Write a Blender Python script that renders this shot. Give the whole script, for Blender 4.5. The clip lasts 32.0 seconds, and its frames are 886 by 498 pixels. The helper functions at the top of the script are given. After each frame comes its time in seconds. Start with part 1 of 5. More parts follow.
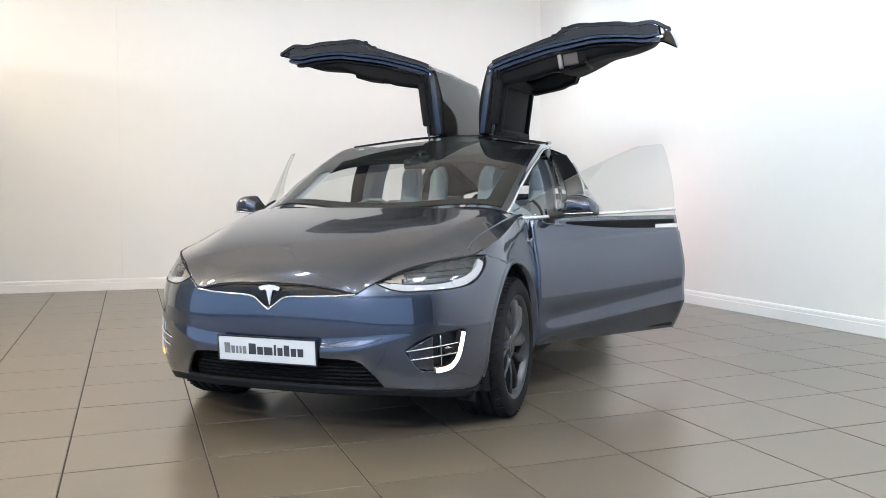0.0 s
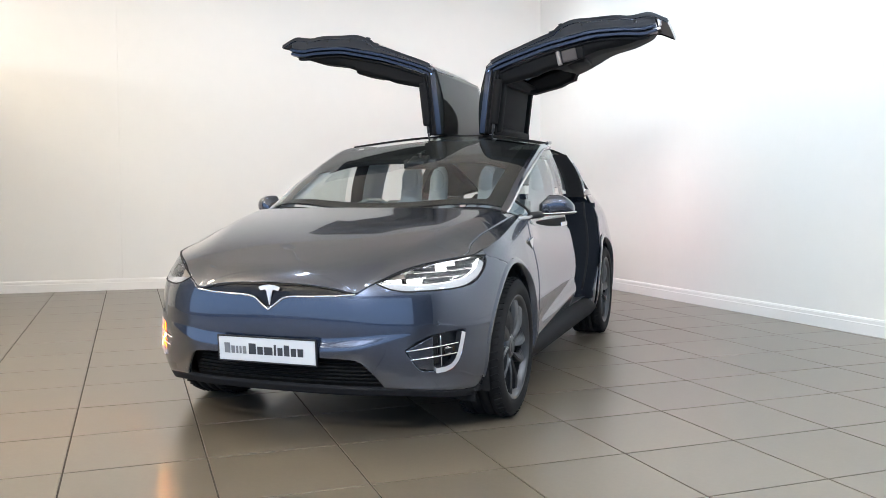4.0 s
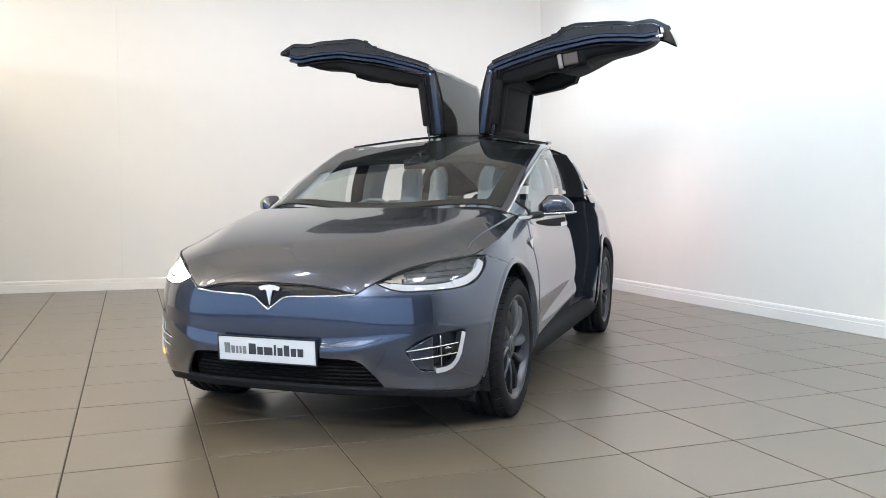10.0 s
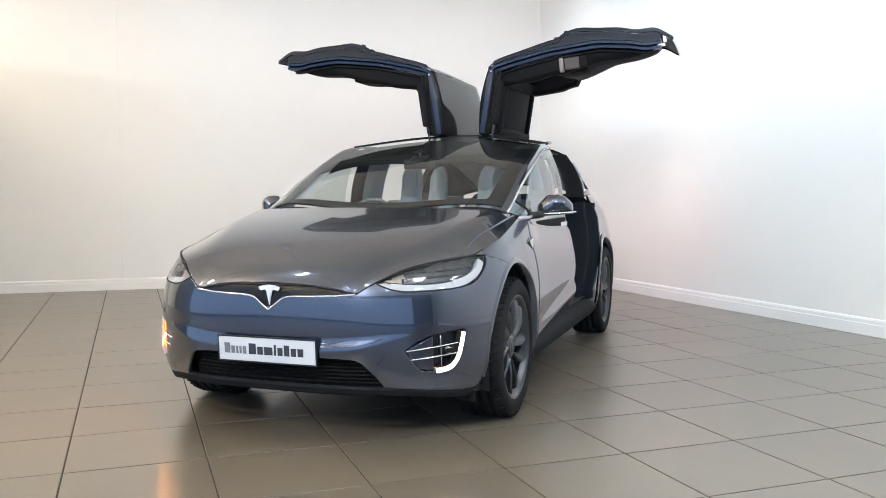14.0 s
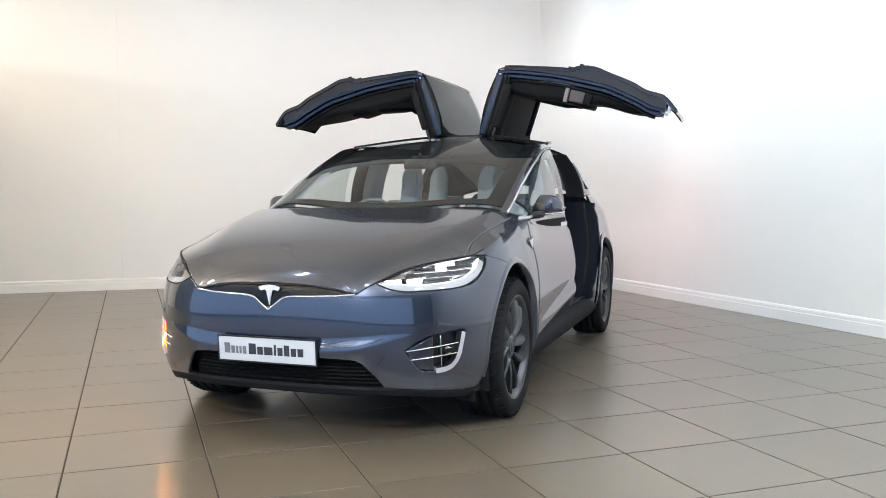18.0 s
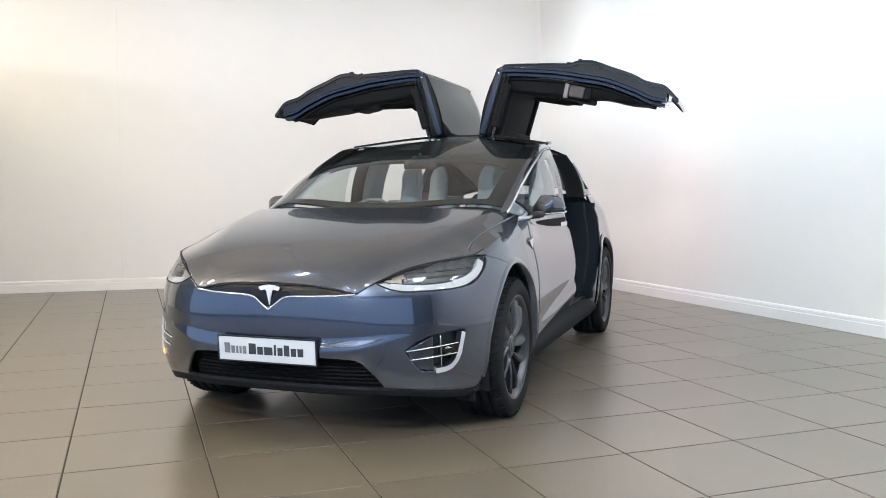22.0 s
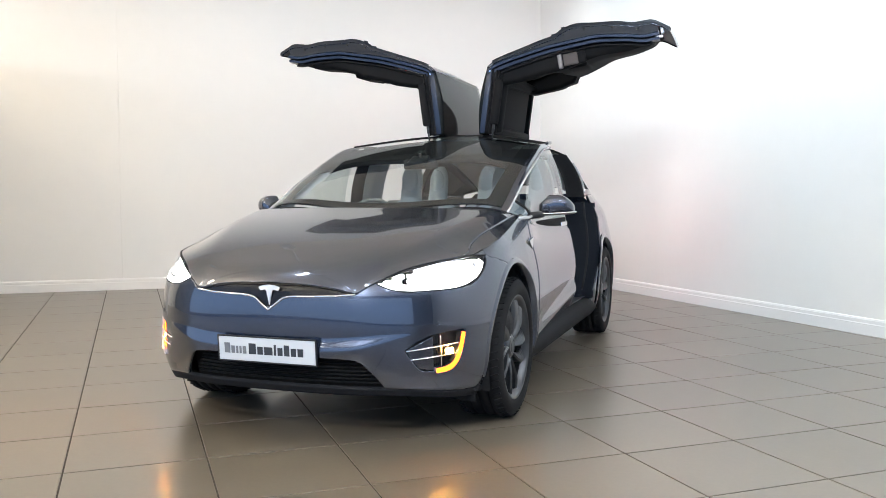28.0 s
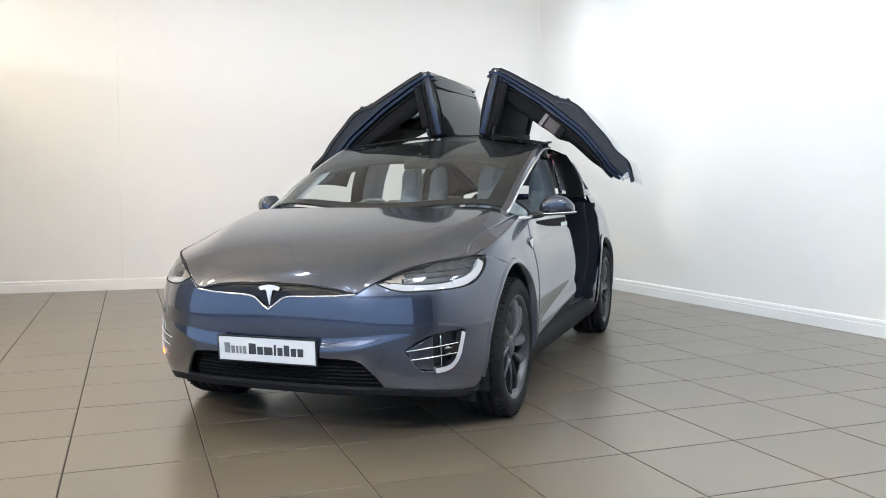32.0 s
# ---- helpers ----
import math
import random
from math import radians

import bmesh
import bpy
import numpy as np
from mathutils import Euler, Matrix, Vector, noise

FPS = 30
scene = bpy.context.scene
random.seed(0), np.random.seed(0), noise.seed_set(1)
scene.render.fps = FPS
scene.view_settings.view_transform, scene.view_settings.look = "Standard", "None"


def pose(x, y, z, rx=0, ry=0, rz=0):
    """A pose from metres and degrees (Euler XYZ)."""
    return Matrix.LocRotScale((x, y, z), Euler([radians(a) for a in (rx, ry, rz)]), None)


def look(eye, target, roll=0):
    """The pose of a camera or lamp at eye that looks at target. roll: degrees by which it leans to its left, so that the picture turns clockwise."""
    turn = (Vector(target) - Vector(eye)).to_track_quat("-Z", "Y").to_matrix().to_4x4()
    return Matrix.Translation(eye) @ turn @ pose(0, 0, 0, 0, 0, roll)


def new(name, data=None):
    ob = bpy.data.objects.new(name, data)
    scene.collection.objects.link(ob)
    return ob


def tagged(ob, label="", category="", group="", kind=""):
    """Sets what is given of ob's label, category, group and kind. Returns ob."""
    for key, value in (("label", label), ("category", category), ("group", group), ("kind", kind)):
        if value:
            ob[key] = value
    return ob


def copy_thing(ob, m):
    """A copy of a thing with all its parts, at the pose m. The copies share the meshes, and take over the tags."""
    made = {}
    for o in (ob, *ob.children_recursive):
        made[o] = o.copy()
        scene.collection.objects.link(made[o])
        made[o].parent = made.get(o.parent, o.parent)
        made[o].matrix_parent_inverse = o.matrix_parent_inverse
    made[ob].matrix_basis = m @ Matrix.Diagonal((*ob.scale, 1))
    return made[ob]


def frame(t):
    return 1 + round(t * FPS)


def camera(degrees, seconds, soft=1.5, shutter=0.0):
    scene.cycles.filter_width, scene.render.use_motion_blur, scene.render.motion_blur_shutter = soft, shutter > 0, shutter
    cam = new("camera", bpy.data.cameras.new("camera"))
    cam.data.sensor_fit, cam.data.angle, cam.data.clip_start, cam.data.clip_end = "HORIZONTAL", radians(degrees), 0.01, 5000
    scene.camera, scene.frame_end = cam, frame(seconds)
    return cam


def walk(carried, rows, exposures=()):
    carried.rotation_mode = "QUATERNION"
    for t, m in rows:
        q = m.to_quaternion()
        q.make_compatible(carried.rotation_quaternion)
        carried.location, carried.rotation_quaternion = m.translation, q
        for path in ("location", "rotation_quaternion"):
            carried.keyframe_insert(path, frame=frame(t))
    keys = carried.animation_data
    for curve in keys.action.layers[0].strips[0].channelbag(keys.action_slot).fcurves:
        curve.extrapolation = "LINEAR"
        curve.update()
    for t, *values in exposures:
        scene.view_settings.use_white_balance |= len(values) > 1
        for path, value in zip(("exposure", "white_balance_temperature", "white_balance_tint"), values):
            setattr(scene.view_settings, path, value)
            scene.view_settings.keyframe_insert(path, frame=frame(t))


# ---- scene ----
import functools

EYE = Vector((-1.5118, -2.7647, 1.194))
TURN = (0.349, -0.0633)
cam = camera(54.6, 32.0, soft=0.7)
AHEAD = Vector((math.sin(TURN[0]) * math.cos(TURN[1]), math.cos(TURN[0]) * math.cos(TURN[1]), math.sin(TURN[1])))
STAND = look(EYE, EYE + AHEAD * 5, -0.19)
walk(cam, [(0.0, STAND), (32.0, STAND)])

# ---- world, large lights, exposure ----
world = bpy.data.worlds.new("world")
scene.world = world
world.use_nodes = True
world.node_tree.nodes["Background"].inputs[0].default_value = (0.75, 0.87, 1.0, 1)
world.node_tree.nodes["Background"].inputs[1].default_value = 0.6
scene.view_settings.exposure = 0.05
scene.view_settings.use_white_balance = True
scene.view_settings.white_balance_temperature = 6400


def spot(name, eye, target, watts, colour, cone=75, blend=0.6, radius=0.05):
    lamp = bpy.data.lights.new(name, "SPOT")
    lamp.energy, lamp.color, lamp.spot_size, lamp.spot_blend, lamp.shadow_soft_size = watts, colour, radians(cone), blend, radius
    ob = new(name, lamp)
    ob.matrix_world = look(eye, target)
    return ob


def area(name, eye, target, width, height, watts, colour):
    lamp = bpy.data.lights.new(name, "AREA")
    lamp.shape, lamp.size, lamp.size_y, lamp.energy, lamp.color = "RECTANGLE", width, height, watts, colour
    ob = new(name, lamp)
    ob.matrix_world = look(eye, target)
    return ob


# ---- materials ----
def material(name, colour, rough=0.5, metal=0.0, coat=0.0, grain=0.0, grain_size=40.0, bump=0.0, emission=None, strength=0.0,
             spread=0.0, rough_spread=0.0, alpha=1.0, specular=0.5):
    """A surface with two scales of variation: broad stains and fine grain."""
    m = bpy.data.materials.new(name)
    m.use_nodes = True
    nt = m.node_tree
    b = nt.nodes["Principled BSDF"]
    b.inputs["Base Color"].default_value = (*colour, 1)
    b.inputs["Roughness"].default_value = rough
    b.inputs["Metallic"].default_value = metal
    b.inputs["Coat Weight"].default_value = coat
    b.inputs["Coat Roughness"].default_value = 0.03
    b.inputs["Specular IOR Level"].default_value = specular
    b.inputs["Alpha"].default_value = alpha
    if emission:
        b.inputs["Emission Color"].default_value = (*emission, 1)
        b.inputs["Emission Strength"].default_value = strength
    if grain or bump or spread or rough_spread:
        tc = nt.nodes.new("ShaderNodeTexCoord")
        fine, broad = nt.nodes.new("ShaderNodeTexNoise"), nt.nodes.new("ShaderNodeTexNoise")
        fine.inputs["Scale"].default_value, broad.inputs["Scale"].default_value = grain_size, max(0.8, grain_size / 40)
        fine.inputs["Detail"].default_value = broad.inputs["Detail"].default_value = 4
        for n in (fine, broad):
            nt.links.new(tc.outputs["Object"], n.inputs["Vector"])
        mix = nt.nodes.new("ShaderNodeMath")
        mix.operation = "MULTIPLY_ADD"
        nt.links.new(fine.outputs["Fac"], mix.inputs[0])
        mix.inputs[1].default_value = grain
        ad = nt.nodes.new("ShaderNodeMath")
        ad.operation = "MULTIPLY_ADD"
        nt.links.new(broad.outputs["Fac"], ad.inputs[0])
        ad.inputs[1].default_value, ad.inputs[2].default_value = spread, 1 - (grain + spread) / 2
        nt.links.new(ad.outputs[0], mix.inputs[2])
        hsv = nt.nodes.new("ShaderNodeHueSaturation")
        hsv.inputs["Color"].default_value = (*colour, 1)
        nt.links.new(mix.outputs[0], hsv.inputs["Value"])
        nt.links.new(hsv.outputs[0], b.inputs["Base Color"])
        if rough_spread:
            rr = nt.nodes.new("ShaderNodeMath")
            rr.operation = "MULTIPLY_ADD"
            nt.links.new(broad.outputs["Fac"], rr.inputs[0])
            rr.inputs[1].default_value, rr.inputs[2].default_value = rough_spread, rough - rough_spread / 2
            nt.links.new(rr.outputs[0], b.inputs["Roughness"])
        if bump:
            bp = nt.nodes.new("ShaderNodeBump")
            bp.inputs["Strength"].default_value, bp.inputs["Distance"].default_value = bump, 0.002
            nt.links.new(fine.outputs["Fac"], bp.inputs["Height"])
            nt.links.new(bp.outputs[0], b.inputs["Normal"])
    return m


def glass_material(name, tint, rough=0.0, mirror=0.05, bend=4.5, gain=0.9):
    """Thin clear pane: lets light straight through by its tint, with the gloss of glass."""
    m = bpy.data.materials.new(name)
    m.use_nodes = True
    nt = m.node_tree
    nt.nodes.clear()
    out = nt.nodes.new("ShaderNodeOutputMaterial")
    clear, gloss = nt.nodes.new("ShaderNodeBsdfTransparent"), nt.nodes.new("ShaderNodeBsdfGlossy")
    mix, lw, power, scale = (nt.nodes.new("ShaderNode" + k) for k in ("MixShader", "LayerWeight", "Math", "Math"))
    clear.inputs["Color"].default_value = (*tint, 1)
    gloss.inputs["Roughness"].default_value = rough
    lw.inputs["Blend"].default_value = 0.5
    power.operation, scale.operation = "POWER", "MULTIPLY_ADD"
    power.inputs[1].default_value = bend
    scale.inputs[1].default_value, scale.inputs[2].default_value = gain, mirror
    nt.links.new(lw.outputs["Facing"], power.inputs[0])
    nt.links.new(power.outputs[0], scale.inputs[0])
    nt.links.new(scale.outputs[0], mix.inputs[0])
    nt.links.new(clear.outputs[0], mix.inputs[1])
    nt.links.new(gloss.outputs[0], mix.inputs[2])
    nt.links.new(mix.outputs[0], out.inputs["Surface"])
    return m


def paint_material():
    """Dark blue-grey metallic lacquer with fine flakes under a clear coat."""
    m = material("metallic_paint", (0.06, 0.073, 0.105), rough=0.27, metal=0.9, coat=1.0)
    nt = m.node_tree
    b = nt.nodes["Principled BSDF"]
    tc, vo, ramp = nt.nodes.new("ShaderNodeTexCoord"), nt.nodes.new("ShaderNodeTexVoronoi"), nt.nodes.new("ShaderNodeMixRGB")
    b.inputs["Coat IOR"].default_value = 1.68
    b.inputs["Coat Roughness"].default_value = 0.025
    vo.inputs["Scale"].default_value = 1400
    nt.links.new(tc.outputs["Object"], vo.inputs["Vector"])
    ramp.inputs[1].default_value, ramp.inputs[2].default_value = (0.046, 0.058, 0.089, 1), (0.070, 0.085, 0.126, 1)
    nt.links.new(vo.outputs["Color"], ramp.inputs[0])
    nt.links.new(ramp.outputs[0], b.inputs["Base Color"])
    return m


def tile_material():
    m = material("floor_tile", (0.140, 0.117, 0.086), rough=0.287, specular=0.9, grain=0.24, grain_size=55, spread=0.24, rough_spread=0.008)
    nt = m.node_tree
    nt.nodes["Principled BSDF"].inputs["IOR"].default_value = 1.7
    info = nt.nodes.new("ShaderNodeObjectInfo")
    hsv = [n for n in nt.nodes if n.type == "HUE_SAT"][0]
    mul, ad = nt.nodes.new("ShaderNodeMath"), nt.nodes.new("ShaderNodeMath")
    mul.operation, ad.operation = "MULTIPLY", "MULTIPLY_ADD"
    src = hsv.inputs["Value"].links[0].from_socket
    nt.links.new(info.outputs["Random"], ad.inputs[0])
    ad.inputs[1].default_value, ad.inputs[2].default_value = 0.10, 0.95
    nt.links.new(src, mul.inputs[0])
    nt.links.new(ad.outputs[0], mul.inputs[1])
    nt.links.new(mul.outputs[0], hsv.inputs["Value"])
    return m


PAINT = paint_material()
TILE = tile_material()
GROUT = material("grout", (0.06, 0.053, 0.045), rough=0.9, grain=0.3, grain_size=120, spread=0.2)
WALL = material("wall_paint", (0.80, 0.79, 0.77), rough=0.55, grain=0.02, grain_size=260, spread=0.03, bump=0.05)
SKIRT = material("skirting_gloss", (0.82, 0.81, 0.80), rough=0.28, grain=0.02, grain_size=80, spread=0.02)
CEILING = material("ceiling_board", (0.90, 0.83, 0.74), rough=0.8, grain=0.12, grain_size=90, spread=0.06)
DARK_WALL = material("slate_wall", (0.15, 0.185, 0.25), rough=0.6, grain=0.1, grain_size=40, spread=0.1)
TRIM_BLACK = material("black_trim", (0.012, 0.012, 0.014), rough=0.38, grain=0.2, grain_size=300)
GLOSS_BLACK = material("gloss_black", (0.008, 0.008, 0.010), rough=0.08, coat=0.6)
CLADDING = material("grey_cladding", (0.014, 0.0145, 0.017), rough=0.7, specular=0.12, grain=0.15, grain_size=400, bump=0.1)
RUBBER = material("tyre_rubber", (0.010, 0.010, 0.011), rough=0.75, specular=0.2, grain=0.25, grain_size=120, spread=0.2, bump=0.2)
SEAL = material("rubber_seal", (0.008, 0.008, 0.009), rough=0.6, specular=0.25)
CHROME = material("chrome", (0.86, 0.87, 0.88), rough=0.08, metal=1.0)
SATIN = material("satin_metal", (0.52, 0.53, 0.55), rough=0.28, metal=1.0)
WHEEL_GREY = material("wheel_lacquer", (0.068, 0.072, 0.080), rough=0.32, metal=0.8, coat=0.3, grain=0.08, grain_size=300)
DISC = material("brake_disc", (0.035, 0.034, 0.033), rough=0.6, metal=0.8, grain=0.1, grain_size=200)
JAMB = material("jamb_paint", (0.014, 0.024, 0.050), rough=0.35, metal=0.5, coat=0.5)
JAMB_SATIN = material("dark_jamb_paint", (0.006, 0.008, 0.013), rough=0.55, specular=0.08, grain=0.2, grain_size=60)
LEAF_GLASS = material("black_roof_glass", (0.010, 0.012, 0.013), rough=0.03, specular=0.16)
EDGE = material("edge_primer", (0.013, 0.017, 0.026), rough=0.5, specular=0.3, grain=0.15, grain_size=60)
TINTED = glass_material("tinted_glass", (0.16, 0.21, 0.205), mirror=0.08)
TRIM_PALE = material("pale_grey_trim", (0.26, 0.24, 0.24), rough=0.6, grain=0.1, grain_size=200)
TRIM_BROWN = material("brown_grey_trim", (0.10, 0.085, 0.082), rough=0.7, grain=0.15, grain_size=200)
LINER = material("dark_liner", (0.010, 0.010, 0.011), rough=0.8, specular=0.2, grain=0.25, grain_size=300, spread=0.15)
HEADLINING = material("headlining", (0.52, 0.54, 0.56), rough=0.9, grain=0.2, grain_size=500, bump=0.2)
LEATHER = material("grey_leather", (0.36, 0.43, 0.48), rough=0.5, grain=0.1, grain_size=250, spread=0.08, bump=0.2)
DASH = material("dash_vinyl", (0.14, 0.155, 0.165), rough=0.6, grain=0.15, grain_size=300, bump=0.2)
SCREEN_GLASS = glass_material("windscreen_glass", (0.86, 0.93, 0.92), mirror=0.07, bend=3.2, gain=0.45)
SIDE_GLASS = glass_material("side_glass", (0.84, 0.89, 0.88), mirror=0.18)
LENS = glass_material("lamp_lens", (0.93, 0.94, 0.95), mirror=0.05)
FRIT = material("ceramic_frit", (0.012, 0.012, 0.013), rough=0.6, specular=0.02)
LAMP_DARK = material("lamp_bezel", (0.05, 0.052, 0.058), rough=0.25, metal=0.5)
LAMP_CHROME = material("lamp_reflector", (0.055, 0.057, 0.062), rough=0.28, metal=1.0, bump=1.0, grain=0.9, grain_size=170)
GUIDE_OFF = material("light_guide", (0.42, 0.43, 0.45), rough=0.35)
GLOW_WHITE = material("lamp_lit", (0.9, 0.9, 0.9), rough=0.4, emission=(1.0, 0.97, 0.92), strength=16.0)
# beige puts the lens's warm reflection into the colour
LAMP_WARM_SHEEN = material("lamp_warm_sheen", (0.34, 0.29, 0.24), rough=0.3, metal=0.6, grain=0.3, grain_size=60)
GLOW_DIM = material("lamp_half_lit", (0.8, 0.8, 0.8), rough=0.4, emission=(1.0, 0.97, 0.92), strength=1.1)
GLOW_AMBER = material("amber_lit", (0.4, 0.1, 0.01), rough=0.4, emission=(1.0, 0.085, 0.003), strength=13.0)
GLOW_BULB = material("amber_bulb_lit", (0.5, 0.2, 0.02), rough=0.4, emission=(1.0, 0.36, 0.04), strength=3200.0)
GLOW_RED = material("tail_lit", (0.5, 0.02, 0.02), rough=0.3, emission=(1.0, 0.05, 0.10), strength=60.0)
RED_LENS = material("tail_lens", (0.12, 0.005, 0.006), rough=0.12, coat=0.8)
GLOW_FOG = material("fog_lit", (0.9, 0.9, 0.9), rough=0.4, emission=(1.0, 0.93, 0.80), strength=5.0)
PLATE_WHITE = material("plate_white", (0.60, 0.63, 0.67), rough=0.25, coat=0.4)
PLATE_INK = material("plate_ink", (0.03, 0.035, 0.045), rough=0.4)
PLATE_GREY = material("plate_grey_ink", (0.16, 0.17, 0.19), rough=0.4)
BRIGHT_TRIM = material("bright_trim", (0.84, 0.85, 0.87), rough=0.22, metal=0.6)
BADGE = material("bright_badge", (0.85, 0.86, 0.87), rough=0.35, metal=0.35)
PANEL_GLOW = material("light_panel", (0.9, 0.9, 0.9), rough=0.5, emission=(0.88, 0.97, 1.07), strength=37.0)
PANEL_WARM = material("warm_light_panel", (0.9, 0.9, 0.9), rough=0.5, emission=(1.0, 0.87, 0.66), strength=34.0)
NOSE_BLACK = material("nose_black", (0.006, 0.006, 0.008), rough=0.25, specular=0.3)
FOLD_METAL = material("galvanised_bracket", (0.5, 0.5, 0.5), rough=0.4, metal=1.0)


# ---- building tools ----
def mesh_of(name, bm, *mats, smooth=True):
    me = bpy.data.meshes.new(name)
    bm.to_mesh(me)
    bm.free()
    for m in mats:
        me.materials.append(m)
    if smooth:
        for p in me.polygons:
            p.use_smooth = True
    return me


def part(name, bm, mat, parent, label="", smooth=True, m=None):
    mats = mat if isinstance(mat, (list, tuple)) else (mat,)
    ob = new(name, mesh_of(name, bm, *mats, smooth=smooth))
    ob.parent = parent
    if m is not None:
        ob.matrix_basis = m
    return tagged(ob, label)


def box_bm(sx, sy, sz, at=(0, 0, 0), bevel=0.0, turn=None):
    bm = bmesh.new()
    bmesh.ops.create_cube(bm, size=1)
    for v in bm.verts:
        v.co = Vector((v.co.x * sx, v.co.y * sy, v.co.z * sz))
    if bevel:
        bmesh.ops.bevel(bm, geom=bm.edges[:], offset=bevel, segments=2, affect="EDGES", profile=0.6)
    mm = Matrix.Translation(at) @ (turn or Matrix())
    bm.transform(mm)
    return bm


def joined(*bms):
    out = bmesh.new()
    for b in bms:
        me = bpy.data.meshes.new("scratch")
        b.to_mesh(me)
        b.free()
        out.from_mesh(me)
        bpy.data.meshes.remove(me)
    return out


def flipped(bm):
    """The mirror image across the car's middle plane."""
    for v in bm.verts:
        v.co.x = -v.co.x
    bmesh.ops.reverse_faces(bm, faces=bm.faces[:])
    return bm


def sided(bm, side):
    return flipped(bm) if side < 0 else bm


def tube(path, radius, sides=8, closed=False, flat=1.0):
    """A round or flattened rod along a path of points."""
    bm = bmesh.new()
    pts = [Vector(p) for p in path]
    rings = []
    for i, p in enumerate(pts):
        a = pts[i - 1] if i or closed else pts[i]
        b = pts[(i + 1) % len(pts)] if i + 1 < len(pts) or closed else pts[i]
        d = (b - a).normalized()
        up = Vector((0, 0, 1)) if abs(d.z) < 0.95 else Vector((0, 1, 0))
        x = d.cross(up).normalized()
        y = x.cross(d)
        r = radius(i / max(1, len(pts) - 1)) if callable(radius) else radius
        rings.append([bm.verts.new(p + r * (math.cos(2 * math.pi * k / sides) * x * flat + math.sin(2 * math.pi * k / sides) * y)) for k in range(sides)])
    n = len(rings)
    for i in range(n if closed else n - 1):
        for k in range(sides):
            bm.faces.new((rings[i][k], rings[i][(k + 1) % sides], rings[(i + 1) % n][(k + 1) % sides], rings[(i + 1) % n][k]))
    if not closed:
        bm.faces.new(rings[0][::-1])
        bm.faces.new(rings[-1])
    bmesh.ops.recalc_face_normals(bm, faces=bm.faces[:])
    return bm


def lathe(profile, steps=64, axis="X"):
    """Turns a profile of (along, radius) rows about the axis."""
    bm = bmesh.new()
    rings = []
    for k in range(steps):
        a = 2 * math.pi * k / steps
        ring = []
        for l, r in profile:
            p = (l, r * math.cos(a), r * math.sin(a)) if axis == "X" else (r * math.cos(a), r * math.sin(a), l)
            ring.append(bm.verts.new(p))
        rings.append(ring)
    for k in range(steps):
        a, b = rings[k], rings[(k + 1) % steps]
        for i in range(len(profile) - 1):
            bm.faces.new((a[i], a[i + 1], b[i + 1], b[i]))
    bmesh.ops.remove_doubles(bm, verts=bm.verts[:], dist=1e-5)
    bmesh.ops.recalc_face_normals(bm, faces=bm.faces[:])
    return bm


def span(a, b, n):
    return [a + (b - a) * i / n for i in range(n + 1)]


def poly_side(poly):
    """A test that is negative inside a polygon of (u, v)."""
    def test(p, u, v):
        inside = False
        for i in range(len(poly)):
            (x0, y0), (x1, y1) = poly[i - 1], poly[i]
            if (y0 > v) != (y1 > v) and u < (x1 - x0) * (v - y0) / (y1 - y0) + x0:
                inside = not inside
        return -1 if inside else 1
    return test


def shell_hole(poly):
    """The same test for a polygon of (u, height) on the car's skin."""
    test = poly_side(poly)
    return lambda p, u, v: test(p, u, p[2])


ARCH = 1.085  # wheel openings are a little taller than wide


def ring_side(y, z, r):
    """Negative inside a wheel opening in the car's side view."""
    return lambda p, u, v: math.hypot((p[1] - y) * ARCH, p[2] - z) - r


